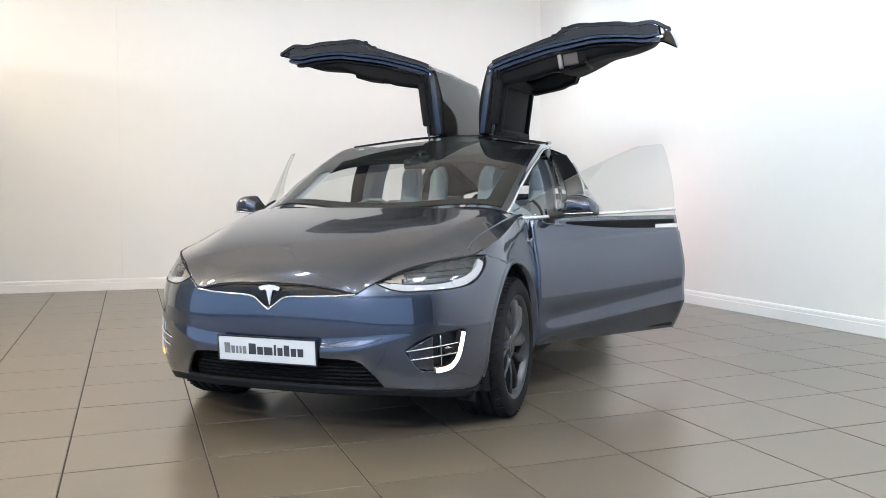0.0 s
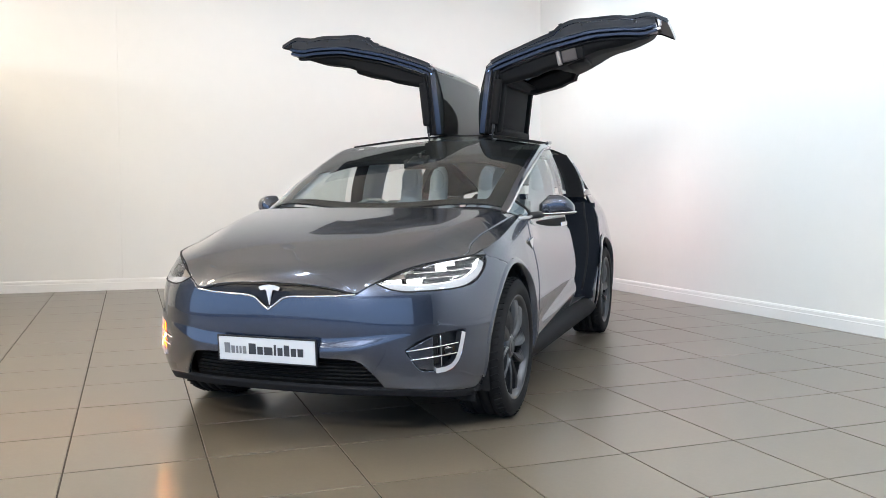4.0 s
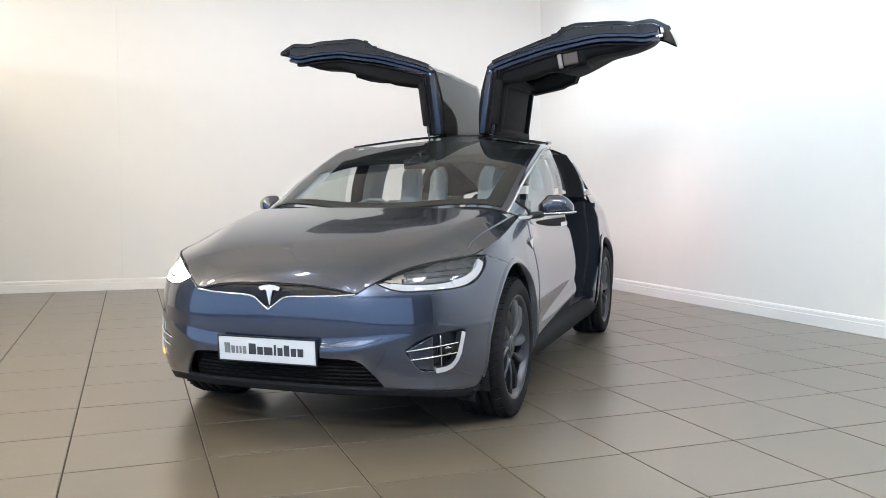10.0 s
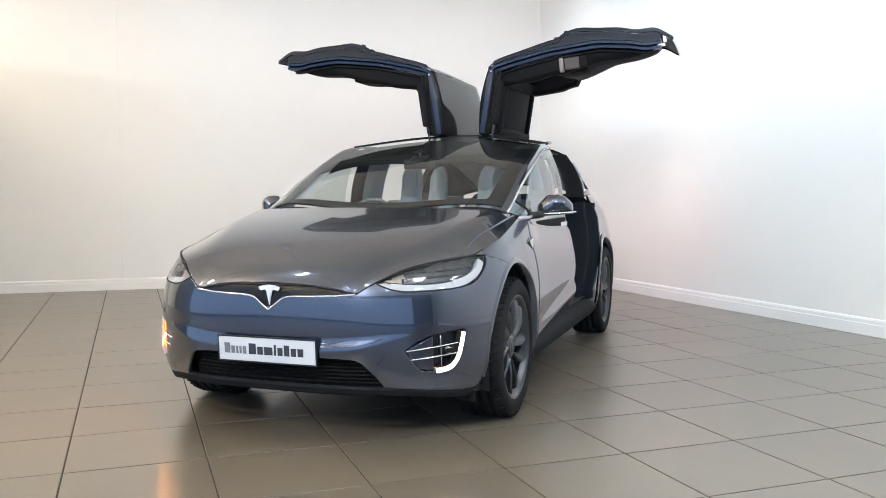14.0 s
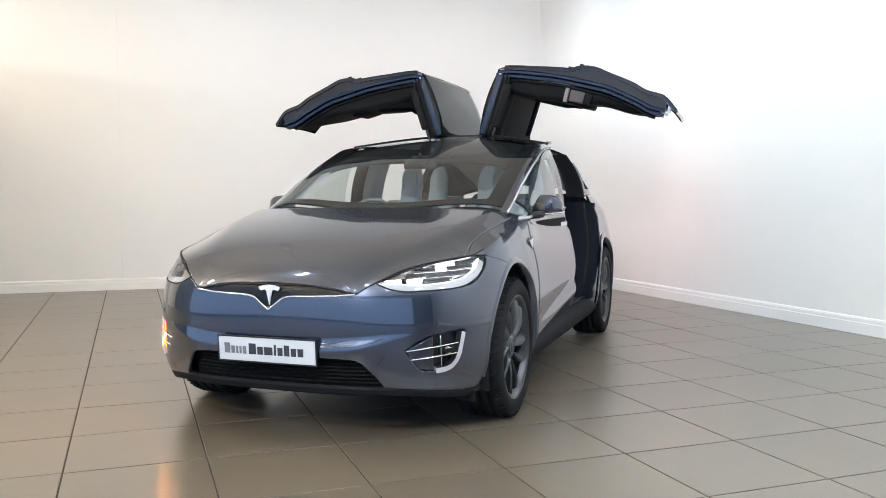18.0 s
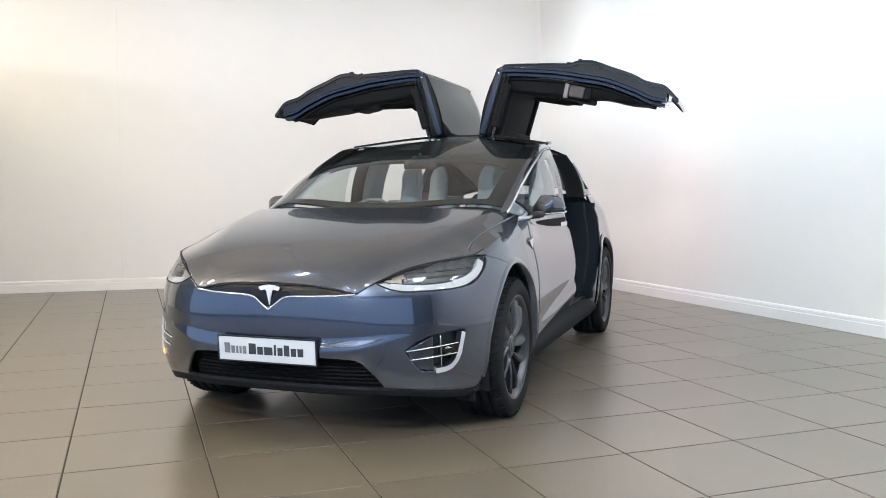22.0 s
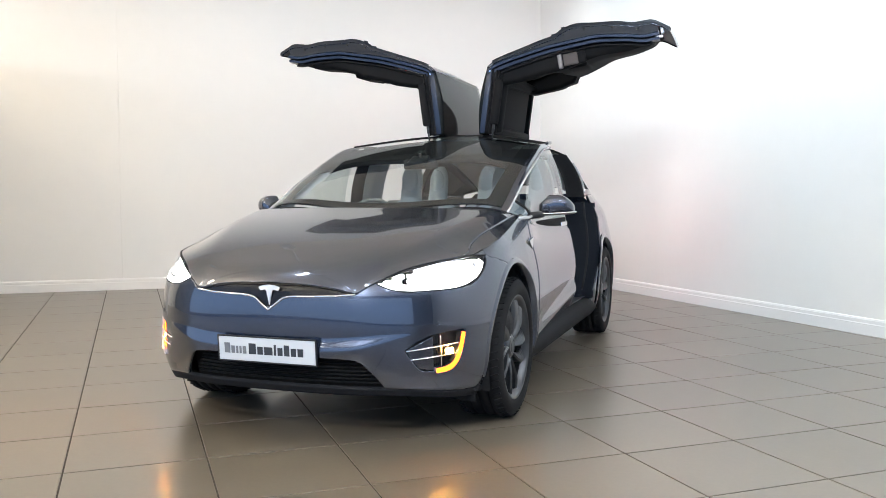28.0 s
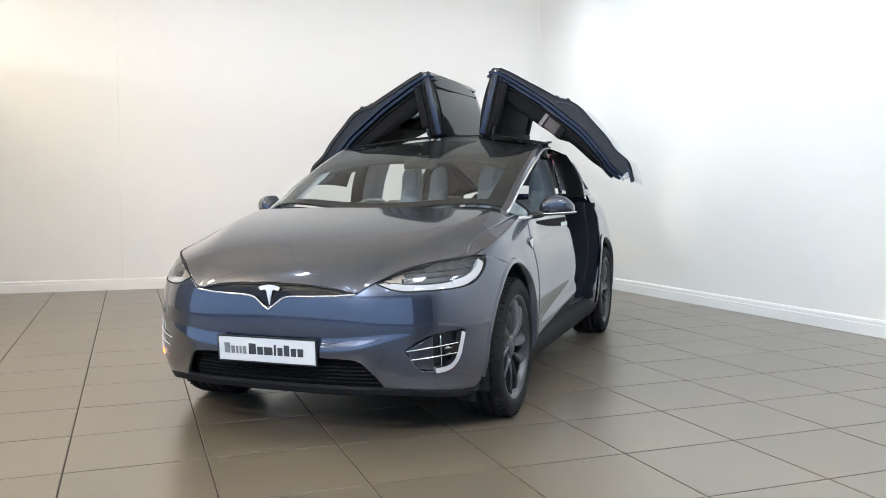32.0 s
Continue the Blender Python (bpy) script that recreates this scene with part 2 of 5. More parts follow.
def skin(fn, us, vs, holes=(), keep=None, offset=0.0, rim=0.012, outward=1):
    """A sheet over a grid of (u, v), cut by holes (tests negative inside) and trimmed to keep, with turned-in edges."""
    tests = list(holes) + ([lambda p, u, v: -keep(p, u, v)] if keep else [])
    def cut(u, v):
        p = fn(u, v)
        return any(t(p, u, v) < 0 for t in tests)
    nu, nv = len(us), len(vs)
    out = [[cut(u, v) for v in vs] for u in us]
    bm = bmesh.new()
    verts = {}
    def vert(i, j):
        if (i, j) in verts:
            return verts[i, j]
        u, v = us[i], vs[j]
        if out[i][j]:
            near = [(us[a], vs[b]) for a in range(max(0, i - 1), min(nu, i + 2)) for b in range(max(0, j - 1), min(nv, j + 2)) if not out[a][b]]
            gu, gv = sum(q[0] for q in near) / len(near), sum(q[1] for q in near) / len(near)
            if cut(gu, gv):
                gu, gv = near[0]
            lo, hi = (u, v), (gu, gv)
            for _ in range(14):
                mid = ((lo[0] + hi[0]) / 2, (lo[1] + hi[1]) / 2)
                if cut(*mid):
                    lo = mid
                else:
                    hi = mid
            u, v = hi
        verts[i, j] = bm.verts.new(fn(u, v))
        return verts[i, j]
    for i in range(nu - 1):
        for j in range(nv - 1):
            corners = ((i, j), (i + 1, j), (i + 1, j + 1), (i, j + 1))
            if all(out[a][b] for a, b in corners):
                continue
            vs4 = [vert(a, b) for a, b in corners]
            try:
                bm.faces.new(vs4 if outward > 0 else vs4[::-1])
            except ValueError:
                pass
    bmesh.ops.remove_doubles(bm, verts=bm.verts[:], dist=2e-4)
    bm.normal_update()
    if offset:
        for v in bm.verts[:]:
            v.co += v.normal * offset
    if rim:
        edges = [e for e in bm.edges if e.is_boundary]
        normals = {v: v.normal.copy() for e in edges for v in e.verts}
        made = bmesh.ops.extrude_edge_only(bm, edges=edges)
        for v in [g for g in made["geom"] if isinstance(g, bmesh.types.BMVert)]:
            old = min((e.other_vert(v) for e in v.link_edges if e.other_vert(v) in normals), key=lambda o: (o.co - v.co).length, default=None)
            if old:
                v.co -= normals[old] * rim
    return bm


def loft(rows, close=False):
    """A sheet through rows of points, all of the same length."""
    bm = bmesh.new()
    grid = [[bm.verts.new(p) for p in row] for row in rows]
    for a, b in zip(grid, grid[1:]):
        n = len(a)
        for k in range(n if close else n - 1):
            bm.faces.new((a[k], a[(k + 1) % n], b[(k + 1) % n], b[k]))
    return bm


def slab(outline, depth, plane="XZ", at=0.0, bevel=0.0):
    """A plate of that outline, pushed out along the third axis from at to at + depth."""
    bm = bmesh.new()
    def put(a, b, d):
        return {"XZ": (a, d, b), "YZ": (d, a, b), "XY": (a, b, d)}[plane]
    lo = [bm.verts.new(put(a, b, at)) for a, b in outline]
    hi = [bm.verts.new(put(a, b, at + depth)) for a, b in outline]
    bm.faces.new(lo)
    bm.faces.new(hi[::-1])
    for i in range(len(lo)):
        bm.faces.new((lo[i - 1], lo[i], hi[i], hi[i - 1]))
    bmesh.ops.recalc_face_normals(bm, faces=bm.faces[:])
    if bevel:
        bmesh.ops.bevel(bm, geom=bm.edges[:], offset=bevel, segments=2, affect="EDGES", profile=0.6)
    return bm


# ---- the room ----
CORNER_AT = Vector((4.10, 8.52, 0))
LEFT_END = Vector((-9.0, 9.24, 0))
RIGHT_END = Vector((4.72, -9.0, 0))
TOP = 5.5
PANEL_Z = 4.0
T = 0.605


def wall_run(name, a, b, label, mat, thick=0.2, top=TOP, low=0.0, outside=1):
    """An upright wall from a to b, seen from its left-hand side."""
    d = (b - a).normalized()
    n = Vector((d.y, -d.x, 0)) * outside
    bm = bmesh.new()
    for p in (a, b, b + n * thick, a + n * thick):
        bm.verts.new((p.x, p.y, low))
    bm.verts.ensure_lookup_table()
    f = bm.faces.new(bm.verts[:])
    up = bmesh.ops.extrude_face_region(bm, geom=[f])
    for v in up["geom"]:
        if isinstance(v, bmesh.types.BMVert):
            v.co.z = top
    bmesh.ops.recalc_face_normals(bm, faces=bm.faces[:])
    ob = new(name, mesh_of(name, bm, mat, smooth=False))
    return tagged(ob, label, "wall", kind="structure")


wall_back = wall_run("wall_back", LEFT_END, CORNER_AT, "smooth white painted showroom wall with a fine upright board joint", WALL, outside=-1)
wall_side = wall_run("wall_side", CORNER_AT, RIGHT_END, "smooth white painted showroom wall beside the car", WALL, outside=-1)
wall_west = wall_run("wall_west", Vector((-9.0, 5.0, 0)), LEFT_END, "plain slate-blue wall closing the showroom", DARK_WALL, outside=-1)
wall_front = wall_run("wall_front", RIGHT_END, Vector((1.2, -9.0, 0)), "plain slate-blue wall closing the showroom", DARK_WALL, outside=-1)
CORNER_SW = Vector((-9.0, -9.0, 0))
for a, b in ((Vector((1.2, -9.0, 0)), CORNER_SW), (CORNER_SW, Vector((-9.0, 5.0, 0)))):
    wall_run("wall_below_window", a, b, "low slate-blue wall under the shop window", DARK_WALL, outside=-1, top=0.15)
    wall_run("wall_above_window", a, b, "slate-blue wall over the shop window", DARK_WALL, outside=-1, top=TOP, low=4.6)

bm = bmesh.new()
for p in ((-9.4, -9.4), (5.2, -9.4), (5.2, 9.6), (-9.4, 9.6)):
    bm.verts.new((*p, TOP))
bm.verts.ensure_lookup_table()
bm.faces.new(bm.verts[:])
up = bmesh.ops.extrude_face_region(bm, geom=bm.faces[:])
for v in up["geom"]:
    if isinstance(v, bmesh.types.BMVert):
        v.co.z = TOP + 0.15
bmesh.ops.recalc_face_normals(bm, faces=bm.faces[:])
tagged(new("ceiling", mesh_of("ceiling", bm, CEILING, smooth=False)), "plain brownish showroom ceiling", "ceiling", kind="structure")


def skirting(name, a, b):
    """Moulded board along the foot of a wall: a flat face, a step and a rounded top."""
    d = (b - a).normalized()
    n = Vector((d.y, -d.x, 0))
    prof = ((0.0, 0.0), (0.018, 0.0), (0.018, 0.095), (0.014, 0.100), (0.014, 0.128), (0.008, 0.142), (0.0, 0.146))
    rows = [[p + n * o + Vector((0, 0, h)) for o, h in prof] for p in (a, b)]
    bm = loft(rows)
    bmesh.ops.recalc_face_normals(bm, faces=bm.faces[:])
    return tagged(new(name, mesh_of(name, bm, SKIRT, smooth=False)), "white gloss moulded skirting board", "skirting board", kind="structure")


skirting("baseboard_back", LEFT_END, CORNER_AT)
skirting("baseboard_side", CORNER_AT, RIGHT_END)
# the fine upright joint between two wall boards
along = (CORNER_AT - LEFT_END).normalized()
joint_at = LEFT_END + along * ((-1.62 + 9.0) / along.x)
joint = part("trim", box_bm(0.012, 0.004, TOP - 0.15, (0, 0, 0.15 + (TOP - 0.15) / 2), bevel=0.0015), WALL, None, "fine upright joint strip of the wall boards",
             m=Matrix.Translation(joint_at + Vector((0, -0.003, 0))) @ Matrix.Rotation(math.atan2(along.y, along.x), 4, "Z"))
tagged(joint, category="trim", kind="structure")

# floor: dark bed with the tiles standing in it
floor_bm = box_bm(14.6, 19.0, 0.1, (-2.1, 0.1, -0.055))
floor = tagged(new("floor", mesh_of("floor", floor_bm, GROUT, smooth=False)), "grey-brown stone-look floor tiles with dark narrow joints", "floor", kind="structure")
tile_bm = box_bm(T - 0.008, T - 0.008, 0.012, bevel=0.002)
tile_me = mesh_of("tile", tile_bm, TILE, smooth=False)
rest = []
for i in range(-15, 8):
    for j in range(-15, 15):
        x, y = (i + 0.5) * T, (j + 0.5) * T
        if i < -3:
            y = y + 0.006
        near = -9 <= i <= 6 and -2 <= j <= 14
        if near:
            ob = new("tile", tile_me)
            ob.parent = floor
            ob.location = (x, y, -0.006 + random.uniform(-0.0004, 0.0004))
        else:
            rest.append(box_bm(T - 0.008, T - 0.008, 0.012, (x, y, -0.006)))
tagged(part("tile_field", joined(*rest), TILE, floor, smooth=False), kind="stuff")

# square ceiling light panels
def ceiling_light(x, y, glow):
    root = tagged(new("ceiling_light"), "square white light panel hanging from the ceiling, switched on", "ceiling light", "light panels in the ceiling")
    root.location = (x, y, PANEL_Z)
    frame_bm = joined(*(box_bm(*s, p, bevel=0.003) for s, p in (((0.62, 0.02, 0.06), (0, 0.3, 0)), ((0.62, 0.02, 0.06), (0, -0.3, 0)), ((0.02, 0.58, 0.06), (0.3, 0, 0)), ((0.02, 0.58, 0.06), (-0.3, 0, 0)))))
    part("frame", frame_bm, SKIRT, root, smooth=False)
    part("diffuser", box_bm(0.58, 0.58, 0.02, (0, 0, -0.005)), glow, root, smooth=False)
    for side in (1, -1):
        part("suspension_rod", tube([Vector((0.3 * side, 0, 0.02)), Vector((0.3 * side, 0, TOP - PANEL_Z))], 0.004, 6), SKIRT, root)
    return root


first, cool = ceiling_light(-5.8, -1.0, PANEL_WARM), ceiling_light(0.8, -1.0, PANEL_GLOW)
spots = [(-3.9, 4.6), (-3.6, 2.4), (3.4, -1.0)]
spots += [(x, y) for x in (-7.6, -5.8) for y in (-1.0, 1.4, 3.8, 6.2) if (x, y) != (-5.8, -1.0)]
spots += [(x, y) for x in (-7.6, -5.4, -3.2, -1.0, 1.2, 3.4) for y in (-3.2,)]
down = tagged(new("downlight"), "small square downlight hanging from the ceiling, switched on", "ceiling light")
down.location = (-1.24, 3.27, PANEL_Z)
part("frame", joined(*(box_bm(*q, p, bevel=0.002) for q, p in (((0.26, 0.02, 0.02), (0, 0.12, 0)), ((0.26, 0.02, 0.02), (0, -0.12, 0)), ((0.02, 0.22, 0.02), (0.12, 0, 0)), ((0.02, 0.22, 0.02), (-0.12, 0, 0))))), SKIRT, down, smooth=False)
part("diffuser", box_bm(0.22, 0.22, 0.01, (0, 0, 0.002)), PANEL_GLOW, down, smooth=False)
part("suspension_rod", tube([Vector((0, 0.12, 0)), Vector((0, 0.12, TOP - PANEL_Z))], 0.004, 6), SKIRT, down)
copy_thing(down, Matrix.Translation((-1.11, 0.81, PANEL_Z)))
for x, y in spots:
    copy_thing(first if x < -3 and y > -4 else cool, Matrix.Translation((x, y, PANEL_Z)))

# unseen ceiling spotlights added to brighten the white walls, with a row of washers
def added_spot(eye, target, watts, colour, cone=75, blend=0.6):
    root = tagged(new("track_spotlight"), "unseen white ceiling spotlight, added to light the walls", "spotlight", "spotlights on the ceiling track")
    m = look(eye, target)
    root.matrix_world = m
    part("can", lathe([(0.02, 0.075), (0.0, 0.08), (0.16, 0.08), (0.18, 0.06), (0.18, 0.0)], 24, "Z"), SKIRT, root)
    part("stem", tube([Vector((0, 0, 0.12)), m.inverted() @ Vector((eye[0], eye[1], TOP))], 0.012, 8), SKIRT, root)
    spot("fill_lamp", Vector(eye) + (Vector(target) - Vector(eye)).normalized() * 0.08, target, watts, colour, cone, blend)


# added to throw the raised door's soft shadow on the side wall
added_spot((-3.3, -3.0, 3.7), (4.2, 5.2, 2.0), 700, (0.90, 0.95, 1.0), 80)
# washers: extra lamps that even out the back and side walls
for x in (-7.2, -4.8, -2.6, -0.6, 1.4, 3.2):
    added_spot((x, 6.0, 3.85), (x + 0.1, 8.75, 2.4), 82 if x < -2 else 76 if x < 1 else 62, (1.0, 0.86, 0.66) if x < -2 else (0.98, 0.96, 0.93), 114, 1.0)
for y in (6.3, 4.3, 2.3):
    added_spot((1.7, y, 3.9), (4.3, y, 1.8), 172, (0.74, 0.90, 1.0), 114, 1.0)

# out-of-view stub wall, added to shade the lower back wall from the far spotlight
wall_run("shade_wall", Vector((-3.7, 6.4, 0)), Vector((-3.7, 8.9, 0)), "plain white wall, added out of view to shade the back wall", WALL, outside=-1, top=2.87, thick=0.15)
# far spotlight added for the bright band high on the back wall
added_spot((-8.6, 6.9, 3.43), (3.0, 8.6, 3.0), 680, (1.0, 0.99, 0.97), 44, 0.5)

# daylight through the shop windows at the far corner
area("window_daylight", (-8.95, -2.0, 2.37), (0, -2.0, 2.37), 13.8, 4.4, 150, (0.25, 0.52, 1.0))
area("window_daylight", (-3.9, -8.95, 2.37), (-3.9, 0, 2.37), 10.0, 4.4, 110, (0.25, 0.52, 1.0))


def smooth_table(rows, t):
    """Smooth curve (monotone cubic) through rows of (t, value)."""
    n = len(rows)
    if t <= rows[0][0]:
        return rows[0][1]
    if t >= rows[-1][0]:
        return rows[-1][1]
    i = max(k for k in range(n - 1) if rows[k][0] <= t)

    def slope(k):
        if k == 0 or k == n - 1:
            a, b = (0, 1) if k == 0 else (n - 2, n - 1)
            return (rows[b][1] - rows[a][1]) / (rows[b][0] - rows[a][0])
        d0 = (rows[k][1] - rows[k - 1][1]) / (rows[k][0] - rows[k - 1][0])
        d1 = (rows[k + 1][1] - rows[k][1]) / (rows[k + 1][0] - rows[k][0])
        return 0.0 if d0 * d1 <= 0 else 2 * d0 * d1 / (d0 + d1)

    (t0, v0), (t1, v1) = rows[i], rows[i + 1]
    h = t1 - t0
    s = (t - t0) / h
    return (v0 * (1 + 2 * s) * (1 - s) ** 2 + slope(i) * h * s * (1 - s) ** 2
            + v1 * s * s * (3 - 2 * s) + slope(i + 1) * h * s * s * (s - 1))


def spline(rows):
    """Smooth curve (natural cubic spline) through rows of (t, value), straight beyond the ends."""
    ts, vs = np.array([r[0] for r in rows], float), np.array([r[1] for r in rows], float)
    n, h = len(ts), np.diff(ts)
    mat, rhs = np.eye(n), np.zeros(n)
    for i in range(1, n - 1):
        mat[i, i - 1:i + 2] = h[i - 1], 2 * (h[i - 1] + h[i]), h[i]
        rhs[i] = 6 * ((vs[i + 1] - vs[i]) / h[i] - (vs[i] - vs[i - 1]) / h[i - 1])
    bend = [float(c) for c in np.linalg.solve(mat, rhs)]
    ts, vs, h = [float(c) for c in ts], [float(c) for c in vs], [float(c) for c in h]

    def at(t):
        i = 0
        while i < n - 2 and t > ts[i + 1]:
            i += 1
        t = min(max(t, ts[0]), ts[-1])
        p, q = (ts[i + 1] - t) / h[i], (t - ts[i]) / h[i]
        return p * vs[i] + q * vs[i + 1] + ((p ** 3 - p) * bend[i] + (q ** 3 - q) * bend[i + 1]) * h[i] * h[i] / 6
    return at


def ease(a, b, t):
    """0 up to a, 1 from b on, smooth between."""
    s = min(1.0, max(0.0, (t - a) / (b - a)))
    return s * s * (3 - 2 * s)


half_width = spline(((0.18, 0.91), (0.30, 0.962), (0.45, 0.983), (0.64, 0.986), (0.78, 0.972), (0.88, 0.947), (0.97, 0.925), (1.06, 0.905), (1.12, 0.885)))
nose_y = spline(((0.18, -0.80), (0.25, -0.850), (0.33, -0.893), (0.42, -0.920), (0.50, -0.930), (0.56, -0.9335), (0.62, -0.9325), (0.66, -0.9300), (0.71, -0.9235), (0.78, -0.903), (0.88, -0.825), (1.0, -0.70)))
power = spline(((0.2, 3.0), (0.35, 2.82), (0.5, 2.66), (0.72, 2.54), (0.88, 2.35), (1.0, 2.3)))
CORNER = 1.4
# the upper edge of the skin: bonnet edge, headlamp tops, wing crowns
crown_z = spline(((0.0, 0.781), (0.12, 0.776), (0.22, 0.762), (0.28, 0.747), (0.32, 0.737), (0.36, 0.757), (0.43, 0.790), (0.52, 0.828), (0.66, 0.863), (0.89, 0.889), (1.0, 0.900), (1.09, 0.914), (1.2, 0.938), (1.4, 0.982), (1.6, 1.025), (1.85, 1.075)))
# the ledge across the bumper: its upper and lower crease
ledge_high = spline(((0.0, 0.529), (0.15, 0.531), (0.39, 0.546), (0.56, 0.552), (0.9, 0.560)))
ledge_low = spline(((0.0, 0.459), (0.2, 0.462), (0.33, 0.478), (0.44, 0.508), (0.55, 0.534), (0.9, 0.548)))


def shell(u, z):
    """The outer skin: u runs from the nose's middle round the corner (to 1.4, above the front axle) and back along the flank."""
    w, n = half_width(z), power(z)
    if 0.95 < u < 1.95:
        fade = ease(0.95, 1.15, u) * (1 - ease(1.8, 1.95, u))
        w -= 0.034 * fade * max(0.0, (z - crown_z(u) + 0.085) / 0.085) ** 2
    if u < CORNER:
        a = max(0.0, u) / CORNER * math.pi / 2
        y = nose_y(z)
        if u < 0.62:
            hi, lo = ledge_high(u), ledge_low(u)
            rise = min(1.0, max(0.0, (hi - z) / (hi - lo)))
            y -= 0.020 * (1 - ease(0.25, 0.62, u)) * (rise * rise * (3 - 2 * rise) if z > lo else 1 - ease(0.0, 0.19, lo - z))
        return (w * math.sin(a) ** (2 / n), y * math.cos(a) ** (2 / n), z)
    y = u - CORNER
    sweep = 0.36 + 0.13 * (y - 0.48) / 1.2
    tuck = (0.05 * max(0, sweep - z) / 0.12 + 0.012 * math.exp(-((z - sweep - 0.09) / 0.06) ** 2)) * min(1, max(0, (y - 0.47) / 0.12)) * min(1, max(0, (2.5 - y) / 0.3))
    shoulder = 0.011 * ease(0.0, 0.022, z - 0.885 - 0.045 * (y - 0.45)) * ease(0.5, 0.8, y) * (1 - ease(2.6, 3.2, y))
    waist = shoulder + 0.018 * math.sin(min(1, max(0, (y - 0.3) / 2.3)) * math.pi)
    tail = 0.16 * max(0, y - 3.2) ** 1.5
    return (w - waist - tail - tuck, y, z)


# the bonnet: its middle line and the soft crease along either side, by the distance back
mid_y = spline(((0.0, -0.905), (0.32, -0.82), (0.66, -0.6), (0.95, -0.35), (1.2, -0.12), (1.4, 0.04), (1.6, 0.14), (1.85, 0.22)))
mid_z = spline(((-0.91, 0.780), (-0.85, 0.818), (-0.7, 0.882), (-0.5, 0.951), (-0.3, 1.006), (-0.1, 1.053), (0.1, 1.094), (0.22, 1.119)))
crease_x = spline(((-0.91, 0.39), (-0.8, 0.455), (-0.6, 0.544), (-0.4, 0.630), (-0.2, 0.697), (0.0, 0.748), (0.25, 0.79)))
crease_z = spline(((-0.91, 0.722), (-0.87, 0.746), (-0.8, 0.792), (-0.7, 0.850), (-0.6, 0.895), (-0.4, 0.964), (-0.2, 1.018), (0.0, 1.060), (0.25, 1.103)))


def crown(u):
    return Vector(shell(u, crown_z(u)))


def deck(x, y):
    """Height of the bonnet's broad middle."""
    k = abs(x) / crease_x(y)
    return mid_z(y) + (crease_z(y) - mid_z(y)) * (0.45 * k * k + 0.55 * k ** 4)


@functools.lru_cache(maxsize=None)
def hood_line(u):
    """One rib of the bonnet: crown, middle point, and where it meets the crease."""
    c, ym = crown(u), mid_y(u)
    place = lambda v: (c.x * (1 - v), c.y + (ym - c.y) * (1 - (1 - v) ** 2))
    vk = 0.0
    while vk < 0.6 and place(vk)[0] > crease_x(place(vk)[1]):
        vk += 0.002
    return c, place, vk


def hood(u, v):
    """The top sheet: v from 0 on the crown line to 1 on the car's middle line."""
    c, place, vk = hood_line(round(u, 5))

    def height(v):
        v = max(0.0, v)
        if v < vk:
            top = deck(*place(vk))
            s = v / vk
            return c.z + (top - c.z) * (0.82 * s + 0.18 * s * s)
        x, y = place(v)
        lift = 0.0 if vk > 0.004 else (c.z - deck(*place(0.0))) * (1 - v) ** 2.5
        return deck(x, y) + lift
    x, y = place(v)
    r = min(0.045, 0.5 * v, vk)
    return Vector((x, y, sum(height(v + r * k) for k in (-1, -0.5, 0, 0.5, 1)) / 5 if r > 0 else height(v)))


GLASS_MID = ((0.22, 1.100), (0.5, 1.235), (0.8, 1.365), (1.1, 1.475), (1.4, 1.555), (1.7, 1.612), (2.0, 1.650), (2.5, 1.678), (3.1, 1.655), (3.8, 1.48), (4.1, 1.30))
GLASS_EDGE_X = ((0.22, 0.80), (0.45, 0.79), (0.8, 0.782), (1.2, 0.772), (1.5, 0.758), (2.0, 0.735), (2.6, 0.695), (2.9, 0.64), (3.2, 0.592), (3.6, 0.55), (4.1, 0.50))
GLASS_EDGE_Z = ((0.22, 1.03), (0.45, 1.112), (0.8, 1.285), (1.2, 1.452), (1.5, 1.545), (2.0, 1.580), (2.6, 1.568), (2.9, 1.550), (3.2, 1.525), (4.1, 1.20))


def canopy(y, v):
    """Windscreen and roof: v from -1 to 1 across; the middle lies further forward at the foot."""
    k = abs(v)
    lead = 0.215 * max(0, 1 - max(0, y - 0.437) / 1.2)
    yy = y - lead * (1 - k ** 2)
    ze = smooth_table(GLASS_EDGE_Z, y)
    zm = smooth_table(GLASS_MID, yy)
    return Vector((smooth_table(GLASS_EDGE_X, y) * v, yy, ze + (zm - ze) * (1 - k ** 2.6)))


BELT_Z = ((0.2, 1.05), (0.6, 1.06), (1.5, 1.088), (2.3, 1.118), (2.6, 1.135), (3.0, 1.17), (3.4, 1.19))


def flank_glass(y, k):
    """Side glass: k from 0 at the belt line to 1 at the roof rail."""
    x0 = shell(CORNER + y, 1.06)[0] + 0.004 - 0.125 * ease(2.2, 3.1, y)
    x1, z1 = smooth_table(GLASS_EDGE_X, y), smooth_table(GLASS_EDGE_Z, y)
    z0 = smooth_table(BELT_Z, y)
    return Vector((x0 + (x1 - x0) * k + 0.03 * math.sin(math.pi * k), y, z0 + (z1 - z0) * k))


